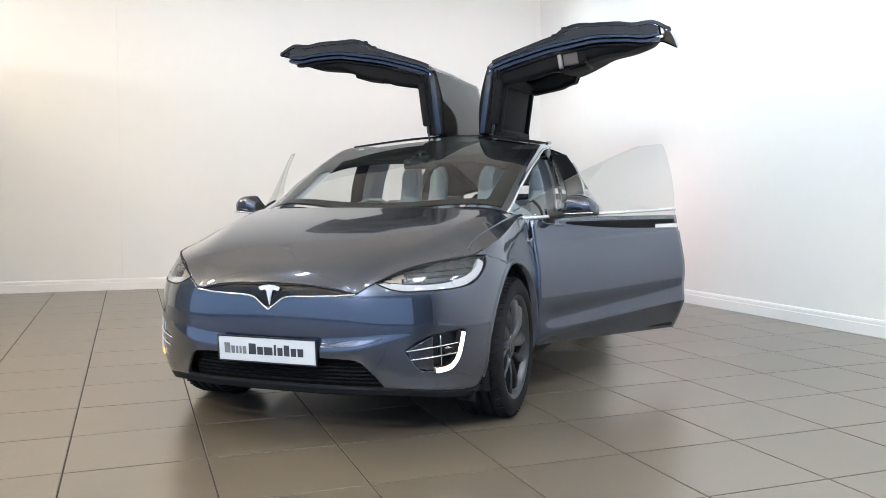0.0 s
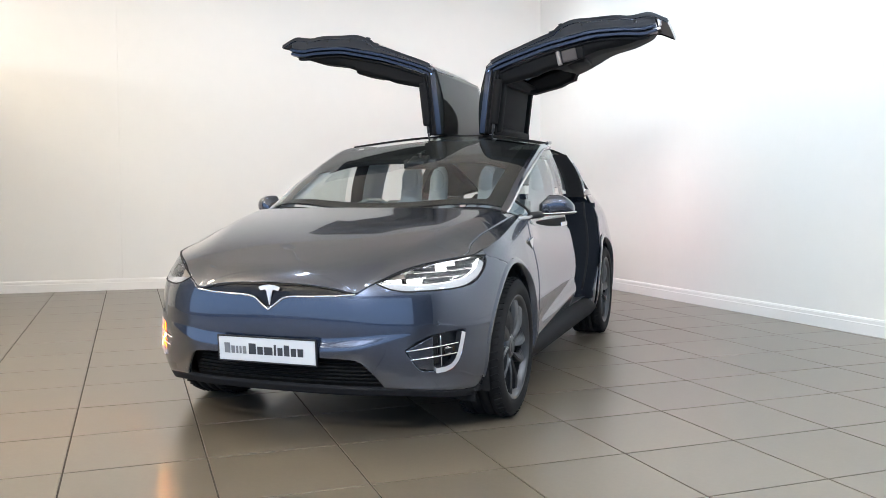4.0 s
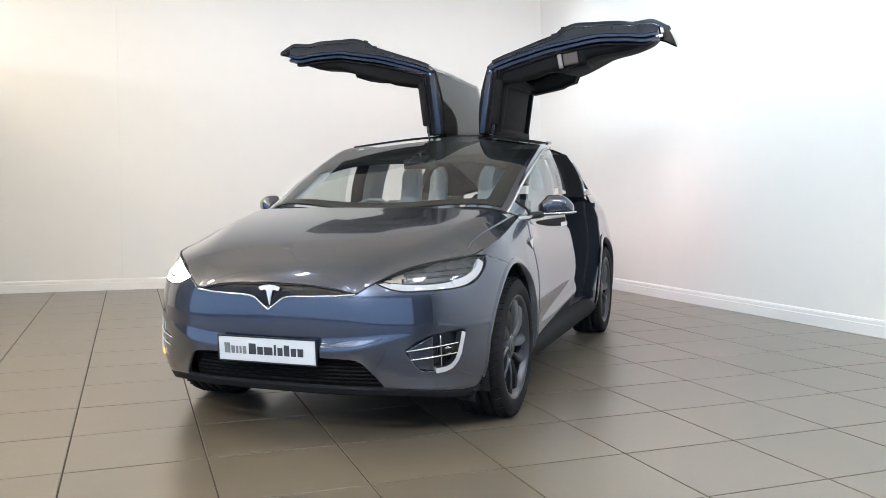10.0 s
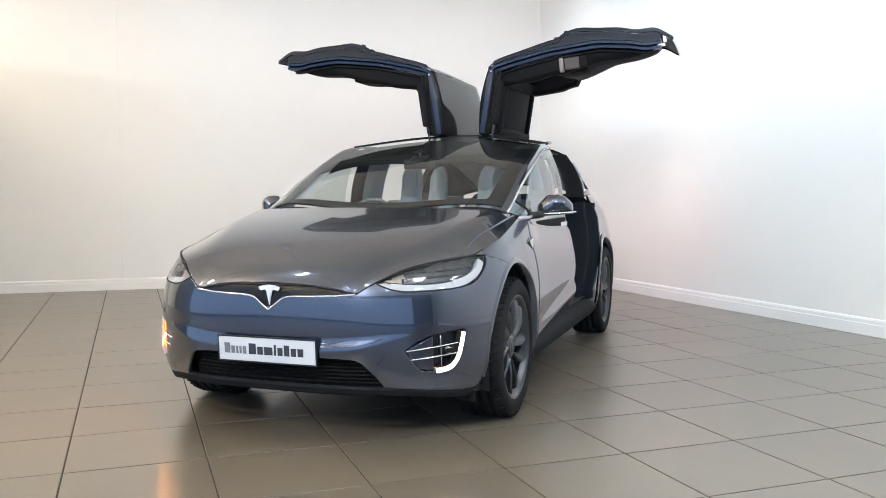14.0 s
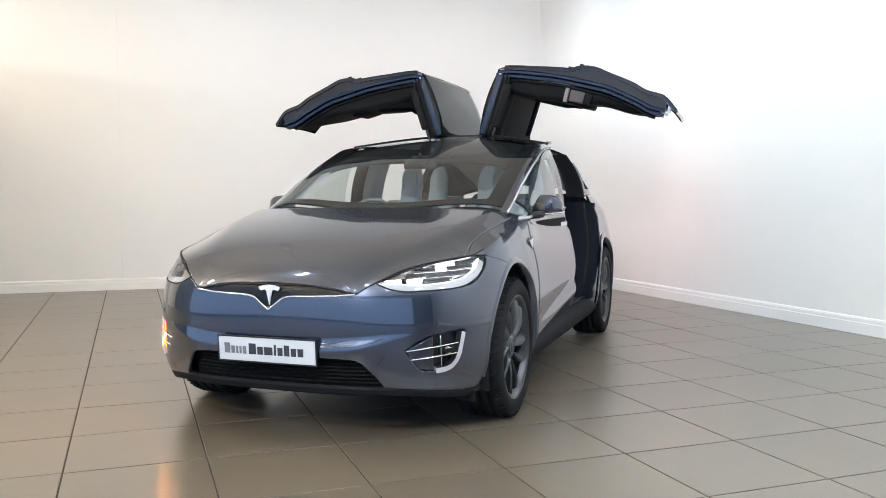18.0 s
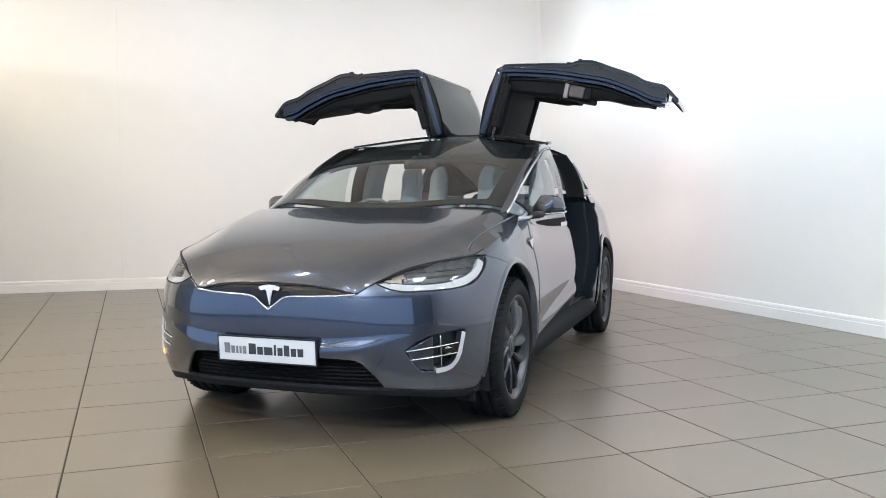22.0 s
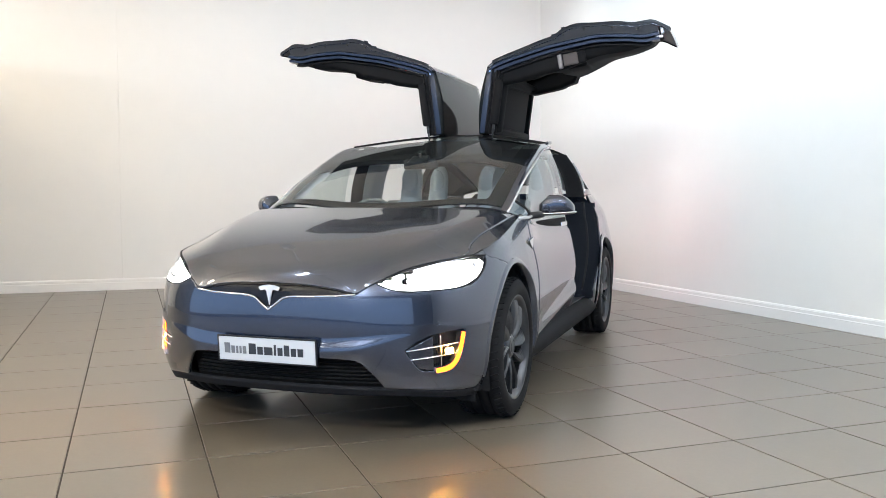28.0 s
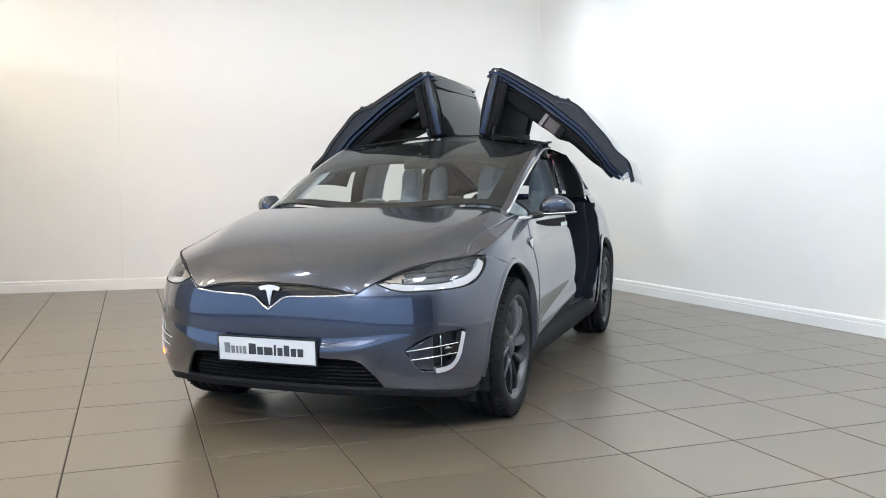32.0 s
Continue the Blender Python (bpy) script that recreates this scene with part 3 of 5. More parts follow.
# ---- the car ----
car = tagged(new("car"), "dark blue-grey electric car with raised wing doors", "car")
CAR_POSE = pose(-0.3145, 2.0386, 0, 0, 0, -39.645)
car.matrix_basis = CAR_POSE
WHEEL_Z = 0.373
HEADLAMP = ((0.417, 0.784), (0.445, 0.769), (0.481, 0.754), (0.541, 0.743), (0.60, 0.7415), (0.684, 0.743), (0.755, 0.7445), (0.817, 0.747), (0.89, 0.752), (0.953, 0.763), (0.99, 0.777), (1.022, 0.797), (1.062, 0.829), (1.09, 0.860), (1.108, 0.889), (1.0, 0.893), (0.889, 0.884), (0.77, 0.873), (0.663, 0.856), (0.585, 0.840), (0.518, 0.820), (0.465, 0.803))
FOG = ((0.536, 0.470), (0.60, 0.506), (0.673, 0.534), (0.79, 0.547), (0.903, 0.556), (0.891, 0.503), (0.863, 0.423), (0.840, 0.392), (0.805, 0.370), (0.755, 0.362), (0.696, 0.360), (0.64, 0.363), (0.613, 0.371), (0.59, 0.39), (0.571, 0.417))
GRILLE = ((-0.36, 0.365), (-0.325, 0.412), (-0.305, 0.424), (-0.278, 0.431), (-0.21, 0.436), (0.21, 0.436), (0.278, 0.431), (0.305, 0.424), (0.325, 0.412), (0.36, 0.365), (0.405, 0.300), (0.42, 0.240), (-0.42, 0.240), (-0.405, 0.300))
STRIP_TOP = ((0.0, 0.779), (0.07, 0.778), (0.156, 0.769), (0.226, 0.758), (0.274, 0.746), (0.320, 0.735))
CHROME_LINE = ((0.320, 0.732), (0.27, 0.7275), (0.223, 0.724), (0.14, 0.7205), (0.072, 0.7185), (0.05, 0.716), (0.033, 0.708), (0.02, 0.690), (0.0, 0.652))


def both(fn):
    """Skin that also takes negative u, for parts that cross the middle."""
    def f(u, v):
        p = fn(abs(u), v)
        return Vector((p[0] if u >= 0 else -p[0], p[1], p[2]))
    return f


shell2 = both(shell)
strip_hole = poly_side([(-u, z) for u, z in STRIP_TOP[::-1]] + [(u, z) for u, z in STRIP_TOP[1:]] + [(u, z) for u, z in CHROME_LINE] + [(-u, z) for u, z in CHROME_LINE[::-1][1:]])
mirrored = lambda poly: [(-u, z) for u, z in poly]
SEAM = ((0.3, 1.40), (0.775, 1.40), (0.808, 1.345), (0.836, 1.298), (0.866, 1.199), (0.890, 1.110), (0.95, 1.108))
seam = lambda z: smooth_table(SEAM, z)
HEM = ((0.0, 0.286), (0.42, 0.286), (0.75, 0.262), (1.1, 0.240), (1.4, 0.235))
lower_shell = lambda u, w: shell2(u, smooth_table(HEM, abs(u)) + (crown_z(abs(u)) - 0.004 - smooth_table(HEM, abs(u))) * w)
bumper_bm = skin(lower_shell, span(-1.38, 1.38, 330), span(0.0, 1.0, 110),
                 holes=[shell_hole(q) for q in (HEADLAMP, mirrored(HEADLAMP), FOG, mirrored(FOG), GRILLE)] + [lambda p, u, v: strip_hole(p, u, p[2]), ring_side(0, WHEEL_Z, 0.468), lambda p, u, v: seam(p[2]) - abs(u)], rim=0.02)
part("front_bumper", bumper_bm, PAINT, car)
lip_bm = skin(lambda u, w: shell2(u, smooth_table(HEM, abs(u)) - 0.040 + 0.036 * w), span(-1.06, 1.06, 120), span(0.0, 1.0, 6), holes=[ring_side(0, WHEEL_Z, 0.468)], rim=0.02)
part("front_lip", lip_bm, CLADDING, car, "unpainted dark grey lower lip")

# bonnet and wings
SHUT = ((0.0, 0.004), (0.87, 0.005), (0.94, 0.017), (1.0, 0.036), (1.084, 0.064), (1.24, 0.080), (1.47, 0.054), (1.71, 0.022), (1.85, 0.012))
shut = lambda u: smooth_table(SHUT, u)
hood2 = lambda u, v: hood(u, v) if v <= 1 else Vector((-hood(u, 2 - v).x, *hood(u, 2 - v)[1:]))
bonnet_bm = skin(lambda u, w: hood2(u, shut(u) + (2 - 2 * shut(u)) * w), span(0.0, 1.83, 130), span(0.0, 1.0, 150), rim=0.015)
part("bonnet", bonnet_bm, PAINT, car, "broad grey bonnet mirroring the ceiling lights")
for side in (1, -1):
    top = skin(lambda u, w: hood(u, (shut(u) - 0.004) * w), span(0.88, 2.02, 56), span(0.0, 1.0, 8), rim=0.0)
    wing = skin(lambda u, w: shell(u, 0.25 + (crown_z(u) - 0.25) * w), span(1.08, CORNER + 0.47, 130), span(0.0, 1.0, 100), holes=[ring_side(0, WHEEL_Z, 0.468), lambda p, u, v: u - seam(p[2]) - 0.003], rim=0.012)
    part("front_wing", sided(joined(wing, top), side), PAINT, car)
    # painted flare round the wheel opening
    flare = []
    for a in span(-24, 204, 48):
        ca, sa = math.cos(radians(a)), math.sin(radians(a))
        row = []
        for r, o in ((0.444, -0.07), (0.449, -0.004), (0.456, 0.003), (0.474, 0.002), (0.484, -0.005)):
            y, z = -ca * r / ARCH, WHEEL_Z + sa * r
            row.append((y, z, o))
        flare.append(row)
    def flank_x(y, z):
        z = max(0.2, z)
        if y >= 0:
            return shell(CORNER + y, z)[0]
        n = power(z)
        c = min(1.0, y / nose_y(z)) ** (n / 2)
        return half_width(z) * math.sqrt(max(0.0, 1 - c * c)) ** (2 / n)
    for name, yc in (("wheel_arch", 0.0), ("wheel_arch", 2.965)):
        rows = [[Vector((flank_x(y + yc, z) + o + (0.012 if yc else 0.004), y + yc, z)) for y, z, o in row] for row in flare]
        rows = [r for r in rows if r[2].z > 0.26]
        bm = loft(rows)
        bmesh.ops.recalc_face_normals(bm, faces=bm.faces[:])
        part(name, sided(bm, side), PAINT, car)
        liner = loft([[Vector((x, yc - math.cos(radians(a)) * 0.462 / ARCH, WHEEL_Z + math.sin(radians(a)) * 0.462)) for x in (0.55, 0.94)] for a in span(-20, 200, 24)])
        part("arch_liner", sided(liner, side), LINER, car)


# ---- wheels ----
def wheel(y, side):
    root = new("wheel")
    root.parent = car
    root.matrix_basis = pose((0.848 if y < 1 else 0.856) * side, y, WHEEL_Z, 0, 0, 0 if side > 0 else 180)
    R = 0.373
    prof = [(-0.125, 0.278), (-0.134, 0.305), (-0.130, 0.345), (-0.112, 0.366), (-0.085, R - 0.001)]
    for g in (-0.055, 0.0, 0.055):
        prof += [(g - 0.006, R), (g - 0.005, R - 0.008), (g + 0.005, R - 0.008), (g + 0.006, R)]
    prof += [(0.085, R - 0.001), (0.112, 0.366), (0.130, 0.345), (0.133, 0.325), (0.1345, 0.318), (0.134, 0.305), (0.129, 0.288), (0.120, 0.278)]
    part("tyre", lathe(prof, 96), RUBBER, root)
    blocks = bmesh.new()
    me = bpy.data.meshes.new("scratch")
    one = box_bm(0.04, 0.012, 0.006, bevel=0.001)
    one.to_mesh(me)
    one.free()
    for k in range(60):
        for sx in (-1, 1):
            a = 2 * math.pi * (k + 0.25 * sx) / 60
            before = len(blocks.verts)
            blocks.from_mesh(me)
            blocks.verts.ensure_lookup_table()
            mm = Matrix.Rotation(a, 4, "X") @ Matrix.Translation((0.103 * sx, 0, R - 0.003)) @ Matrix.Rotation(radians(14 * sx), 4, "Y") @ Matrix.Rotation(radians(18), 4, "Z")
            for v in blocks.verts[before:]:
                v.co = mm @ v.co
    tagged(part("tread", blocks, RUBBER, root, smooth=False), kind="stuff")
    part("barrel", lathe([(-0.115, 0.278), (-0.11, 0.266), (-0.06, 0.25), (0.06, 0.246), (0.088, 0.254)], 72), LINER, root)
    part("rim", lathe([(0.084, 0.250), (0.100, 0.262), (0.114, 0.278), (0.122, 0.283), (0.125, 0.275), (0.112, 0.263), (0.094, 0.250)], 72), WHEEL_GREY, root)
    part("hub", lathe([(0.03, 0.0), (0.03, 0.085), (0.085, 0.07), (0.098, 0.05), (0.10, 0.034), (0.092, 0.03), (0.094, 0.0)], 40), WHEEL_GREY, root)
    part("hub_cap", lathe([(0.088, 0.0325), (0.099, 0.031), (0.1005, 0.024), (0.0985, 0.0)], 32), WHEEL_GREY, root)
    part("brake_disc", lathe([(-0.03, 0.0), (-0.03, 0.178), (-0.005, 0.178), (-0.005, 0.0)], 48), DISC, root)
    part("brake_caliper", box_bm(0.07, 0.09, 0.20, (0.0, 0.165, 0.02), bevel=0.02), TRIM_BLACK, root)
    for k in range(10):
        a = 2 * math.pi * k / 10
        lean = 0.30 if k % 2 else 0.10
        rows = []
        for s, r in enumerate(span(0.06, 0.262, 7)):
            f = s / 7
            ang = a + lean * f * f
            half = 0.012 + 0.023 * f + (0.010 * max(0, f - 0.8) / 0.2)
            depth = 0.088 + 0.018 * math.sin(math.pi * min(1, f * 0.9)) + 0.004 * f
            er, et = Vector((0, math.cos(ang), math.sin(ang))), Vector((0, -math.sin(ang), math.cos(ang)))
            rows.append([er * r + et * o + Vector((d, 0, 0)) for o, d in ((-half, depth - 0.040), (-half, depth - 0.004), (-half * 0.6, depth + 0.005), (half * 0.2, depth - 0.004), (half, depth - 0.024), (half, depth - 0.042))])
        bm = loft(rows, close=True)
        bmesh.ops.recalc_face_normals(bm, faces=bm.faces[:])
        part("spoke", bm, WHEEL_GREY, root, smooth=False)
    for k in range(5):
        a = 2 * math.pi * (k + 0.5) / 5
        part("wheel_nut", lathe([(0.07, 0.0), (0.07, 0.009), (0.094, 0.008), (0.095, 0.0)], 6), SATIN, root, m=Matrix.Translation((0, 0.052 * math.cos(a), 0.052 * math.sin(a))))


for y in (0.0, 2.965):
    for side in (1, -1):
        wheel(y, side)

# ---- nose: dark strip, chrome line, badge, plate, grille ----
def on_skin(u, z, out=0.0):
    """A point on the skin, moved outward."""
    p = Vector(shell2(u, z))
    a, b = Vector(shell2(u + 0.01, z)) - p, Vector(shell2(u, z + 0.01)) - p
    n = a.cross(b).normalized()
    return p + n * out


strip_bm = skin(shell2, span(-0.33, 0.33, 90), span(0.65, 0.785, 34), keep=lambda p, u, v: strip_hole(p, u, v), offset=-0.012, rim=0)
part("nose_strip", strip_bm, NOSE_BLACK, car, "gloss black strip below the bonnet edge")
line = [on_skin(-u, z, 0.002) for u, z in CHROME_LINE] + [on_skin(u, z, 0.002) for u, z in CHROME_LINE[::-1][1:]]
fine_line = []
for a, b in zip(line, line[1:]):
    fine_line += [a.lerp(b, k / 6) for k in range(6)]
part("chrome_strip", tube(fine_line + [line[-1]], 0.0048, 8), CHROME, car, "thin chrome strip dipping to a point")
top_line = [on_skin(u, crown_z(abs(u)) - 0.006, 0.0) for u in span(-0.33, 0.33, 40)]
part("bonnet_seal", tube(top_line, 0.0022, 6), SEAL, car)
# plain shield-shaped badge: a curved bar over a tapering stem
badge = joined(slab(((-0.058, 0.758), (-0.03, 0.767), (0.0, 0.770), (0.03, 0.767), (0.058, 0.758), (0.047, 0.742), (0.022, 0.747), (0.015, 0.740), (0.0, 0.672), (-0.015, 0.740), (-0.022, 0.747), (-0.047, 0.742)), 0.008, "XZ", -0.922, bevel=0.0015))
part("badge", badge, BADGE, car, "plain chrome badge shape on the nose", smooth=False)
# number plate with the dealer's lettering as bars
plate = part("number_plate", box_bm(0.52, 0.008, 0.115, (0, 0, 0), bevel=0.003), PLATE_WHITE, car, "white plate with plain dark bars, black surround", smooth=False, m=pose(0, -0.951, 0.461, 4, 0, 0))
part("plate_surround", joined(box_bm(0.535, 0.012, 0.006, (0, 0.002, 0.061)), box_bm(0.535, 0.012, 0.006, (0, 0.002, -0.061)), box_bm(0.006, 0.012, 0.116, (0.264, 0.002, 0)), box_bm(0.006, 0.012, 0.116, (-0.264, 0.002, 0)), box_bm(0.51, 0.02, 0.10, (0, 0.014, -0.004))), TRIM_BLACK, plate, smooth=False)
def bars(x, widths, gap, low, rows, ink, label):
    """A word as upright bars, one for each character: widths, and the heights over the base line."""
    for w, h in zip(widths, rows):
        part("bar", box_bm(w, 0.002, h, (x + w / 2, -0.0048, low + h / 2)), ink, plate, label, smooth=False)
        x += w + gap


bars(-0.228, (0.030, 0.019, 0.011, 0.011, 0.018), 0.0075, -0.022, (0.050, 0.036, 0.036, 0.036, 0.036), PLATE_GREY, "thin grey bar of lettering")
bars(-0.094, (0.038, 0.029, 0.044, 0.011, 0.026, 0.028, 0.027, 0.028), 0.0085, -0.022, (0.052, 0.038, 0.038, 0.052, 0.038, 0.052, 0.038, 0.038), PLATE_INK, "bold dark bar of lettering")
# grille bay with slats behind
bay = loft([[shell2(u, 0.27) + Vector((0, 0.09, 0)) for u in span(-0.42, 0.42, 24)], [shell2(u, 0.45) + Vector((0, 0.09, 0)) for u in span(-0.42, 0.42, 24)]])
bmesh.ops.recalc_face_normals(bay, faces=bay.faces[:])
grille = part("lower_grille", bay, LINER, car, "dark lower air intake with fine slats")
for z in (0.302, 0.322, 0.342, 0.362, 0.382, 0.402):
    half = 0.37 - 0.7 * max(0, z - 0.30)
    part("slat", tube([Vector(shell2(u, z)) + Vector((0, 0.065, 0)) for u in span(-half, half, 24)], 0.0045, 6, flat=2.2), LINER, grille)
part("undertray", slab(((-0.9, -0.45), (-0.62, -0.62), (0.0, -0.72), (0.62, -0.62), (0.9, -0.45), (0.9, 0.45), (0.9, 2.5), (0.86, 3.9), (-0.86, 3.9), (-0.9, 2.5), (-0.9, 0.45)), 0.03, "XY", 0.225), LINER, car, smooth=False)
for side in (1, -1):
    part("air_deflector", box_bm(0.2, 0.012, 0.075, (0.78 * side, -0.43, 0.205), bevel=0.004, turn=Matrix.Rotation(radians(-12 * side), 4, "Z")), LINER, car, "black rubber air deflector before the wheel", smooth=False)


# ---- lamps: each light element is a small four-sided drum that turns its lit or unlit face out ----
DRUMS = {"bulb_left": [], "bulb_right": [], "headlamp_left": [], "headlamp_right": [], "fog_left": [], "fog_right": [], "tail": []}


def drum(a, b, out, width, mats, parent, key):
    """A bar from a to b whose front is unlit, with the first glow on one flank and the second on the back. out: the way it faces."""
    a, b = Vector(a), Vector(b)
    x = (b - a).normalized()
    y = (out - x * out.dot(x)).normalized()
    z = x.cross(y)
    bm = box_bm((b - a).length * 1.04, width, width, bevel=0.0015)
    bm.normal_update()
    back = key in ("headlamp_right", "fog_right", "tail", "bulb_left", "bulb_right")  # these show one glow only, on the back
    for f in bm.faces:
        n = f.normal
        f.material_index = (1 if n.y < -0.85 else 0) if back else 1 if n.z < -0.85 else 2 if n.y < -0.85 else 0
    if back:
        mats = (mats[0], mats[1] if key != "headlamp_right" else mats[2])
    m = Matrix((x, y, z)).transposed().to_4x4()
    m.translation = (a + b) / 2
    ob = part("light_bar", bm, mats, parent, m=m, smooth=False)
    DRUMS[key].append((ob, m))
    return ob


def channel(path, depth, width, side, parent, gap=0.54):
    """Two upright walls that bed a row of light bars, level with their faces."""
    rows = [[], [], [], []]
    for i, (u, z) in enumerate(path):
        p, n = skin_frame(u, z, depth, 1)
        q = on_skin(*path[min(i + 1, len(path) - 1)], -depth) - on_skin(*path[max(i - 1, 0)], -depth)
        b = q.normalized().cross(n).normalized()
        for k, (o, d) in enumerate(((-gap, 0.54), (-gap, -1.0), (gap, 0.54), (gap, -1.0))):
            rows[k].append(p + b * o * width + n * d * width)
    bm = joined(loft(rows[:2]), loft(rows[2:]), loft([rows[1], rows[3]]))
    return part("guide_channel", sided(bm, side), LAMP_DARK, parent)


def skin_frame(u, z, depth, side):
    p, q = on_skin(u, z, -depth), on_skin(u, z, 1.0 - depth)
    n = (q - p).normalized()
    return Vector((p.x * side, p.y, p.z)), Vector((n.x * side, n.y, n.z))


for side, word in ((1, "left"), (-1, "right")):
    fr = sided(skin(shell, span(0.38, 1.11, 60), span(0.73, 0.89, 24), keep=poly_side(HEADLAMP), offset=-0.055, rim=0), side)
    lamp = part("headlamp", fr, LAMP_DARK, car, "clear-lensed headlamp with a pale light guide")
    ring0, ring1 = [], []
    for i, (u, z) in enumerate(HEADLAMP):
        u2, z2 = HEADLAMP[(i + 1) % len(HEADLAMP)]
        for k in range(4):
            uu, zz = u + (u2 - u) * k / 4, z + (z2 - z) * k / 4
            ring0.append(on_skin(uu, zz, -0.003))
            ring1.append(on_skin(uu, zz, -0.06))
    wall_bm = loft([ring0, ring1], close=True)
    bmesh.ops.recalc_face_normals(wall_bm, faces=wall_bm.faces[:])
    part("housing", sided(wall_bm, side), TRIM_BLACK, lamp)
    part("surround", sided(tube([on_skin(u, z, 0.0) for u, z in HEADLAMP], 0.004, 6, closed=True), side), SEAL, lamp)
    lens = part("lens", sided(skin(shell, span(0.38, 1.11, 40), span(0.73, 0.89, 16), keep=poly_side(HEADLAMP), offset=-0.003, rim=0), side), LENS, lamp)
    lens.visible_shadow = False
    guide = ((0.430, 0.776), (0.49, 0.769), (0.56, 0.761), (0.65, 0.757), (0.74, 0.759), (0.83, 0.766), (0.91, 0.780), (0.975, 0.802), (1.018, 0.832), (1.045, 0.866))
    for (u0, z0), (u1, z1) in zip(guide, guide[1:]):
        (a, n0), (b, n1) = skin_frame(u0, z0, 0.018, side), skin_frame(u1, z1, 0.018, side)
        drum(a, b, n0 + n1, 0.020 if u0 < 0.48 else 0.030 if u0 < 0.8 else 0.036, (GUIDE_OFF, GUIDE_OFF, GLOW_WHITE), lamp, "headlamp_" + word)
    if side > 0:
        channel(guide, 0.018, 0.032, side, lamp)
    # rows of reflector cells
    for row, (zz, wide, first_u, step, count) in enumerate(((0.792, 0.027, 0.575, 0.076, 5), (0.818, 0.028, 0.575, 0.084, 5), (0.844, 0.026, 0.610, 0.064, 6), (0.866, 0.022, 0.675, 0.060, 6))):
        for k in range(count):
            u0 = first_u + step * k
            z0 = zz + 0.020 * (u0 - first_u)
            (a, n0), (b, n1) = skin_frame(u0, z0, 0.03, side), skin_frame(u0 + step * 0.985, z0 + 0.001, 0.03, side)
            drum(a, b, n0 + n1, wide, (LAMP_CHROME if (k + row) % 3 else LAMP_DARK, GLOW_WHITE if (row, k) in ((0, 0), (2, 2), (3, 1), (3, 2)) else LAMP_CHROME, GLOW_WHITE), lamp, "headlamp_" + word)
            if row in (0, 2) and side > 0:  # slim lens rims in front of the cells
                part("cell_rim", tube([on_skin(u0 + step * 0.5 + step * 0.40 * math.cos(q), z0 + 0.010 * math.sin(q), -0.010) for q in span(0, 2 * math.pi, 12)[:-1]], 0.0013, 5, closed=True), LAMP_DARK, lamp)
    # inner bars; their unlit beige imitates a warm reflection in the lens
    for u0, u1, zz, wide, half_lit in ((0.452, 0.545, 0.788, 0.028, GLOW_DIM), (0.50, 0.56, 0.812, 0.026, LAMP_WARM_SHEEN)):
        (a, n0), (b, n1) = skin_frame(u0, zz, 0.028, side), skin_frame(u1, zz + 0.006, 0.028, side)
        if side > 0:
            channel(((u0, zz), (u1, zz + 0.006)), 0.028, wide, side, lamp)
        drum(a, b, n0 + n1, wide, (LAMP_WARM_SHEEN, half_lit, GLOW_WHITE), lamp, "headlamp_" + word)
    for zz in (0.811, 0.837):
        part("divider", sided(tube([on_skin(u, zz + 0.02 * (u - 0.6), -0.012) for u in span(0.56, 0.98, 14)], 0.002, 6), side), LAMP_CHROME, lamp)

    # fog lamp bay
    bay = skin(shell, span(0.52, 0.91, 40), span(0.35, 0.555, 26), keep=poly_side(FOG), offset=-0.05, rim=0)
    fog = part("fog_lamp", sided(bay, side), LAMP_DARK, car, "fog lamp bay with chrome blades and an edge light")
    r0, r1 = [], []
    for i, (u, z) in enumerate(FOG):
        u2, z2 = FOG[(i + 1) % len(FOG)]
        for k in range(4):
            r0.append(on_skin(u + (u2 - u) * k / 4, z + (z2 - z) * k / 4, -0.002))
            r1.append(on_skin(u + (u2 - u) * k / 4, z + (z2 - z) * k / 4, -0.052))
    wb = loft([r0, r1], close=True)
    bmesh.ops.recalc_face_normals(wb, faces=wb.faces[:])
    part("bay_wall", sided(wb, side), PAINT, fog)
    part("filler", sided(skin(shell, span(0.52, 0.76, 24), span(0.35, 0.555, 20), keep=poly_side(((0.545, 0.468), (0.694, 0.528), (0.70, 0.528), (0.695, 0.362), (0.60, 0.378))), offset=-0.007, rim=0.01), side), PAINT, fog)
    edge = ((0.884, 0.538), (0.872, 0.488), (0.858, 0.445), (0.838, 0.408), (0.806, 0.382), (0.765, 0.370), (0.705, 0.366))
    for (u0, z0), (u1, z1) in zip(edge, edge[1:]):
        (a, n0), (b, n1) = skin_frame(u0, z0, 0.008, side), skin_frame(u1, z1, 0.008, side)
        drum(a, b, n0 + n1 + (Vector((3.4, 0, 0)) if side < 0 else Vector()), 0.024, (GUIDE_OFF, GLOW_AMBER, GLOW_FOG), fog, "fog_" + word)
    if side > 0:
        channel(edge, 0.008, 0.0245, side, fog)
    part("chrome_edge", sided(tube([on_skin(u + 0.014, z - 0.002, 0.001) for u, z in edge[:5]] + [on_skin(u, z - 0.012, 0.001) for u, z in edge[5:]], 0.0035, 6), side), CHROME, fog)
    for z0, z1 in ((0.466, 0.492), (0.424, 0.444)):
        u_in = 0.545 if z0 > 0.45 else 0.565
        part("blade", sided(tube([on_skin(u_in + (0.855 - u_in) * k, z0 + (z1 - z0) * k, 0.0) for k in span(0, 1, 14)], 0.0036, 6, flat=1.6), side), CHROME, fog)
    part("upright", sided(tube([on_skin(0.742, z, -0.004) for z in span(0.36, 0.535, 8)], 0.0022, 6), side), CHROME, fog)
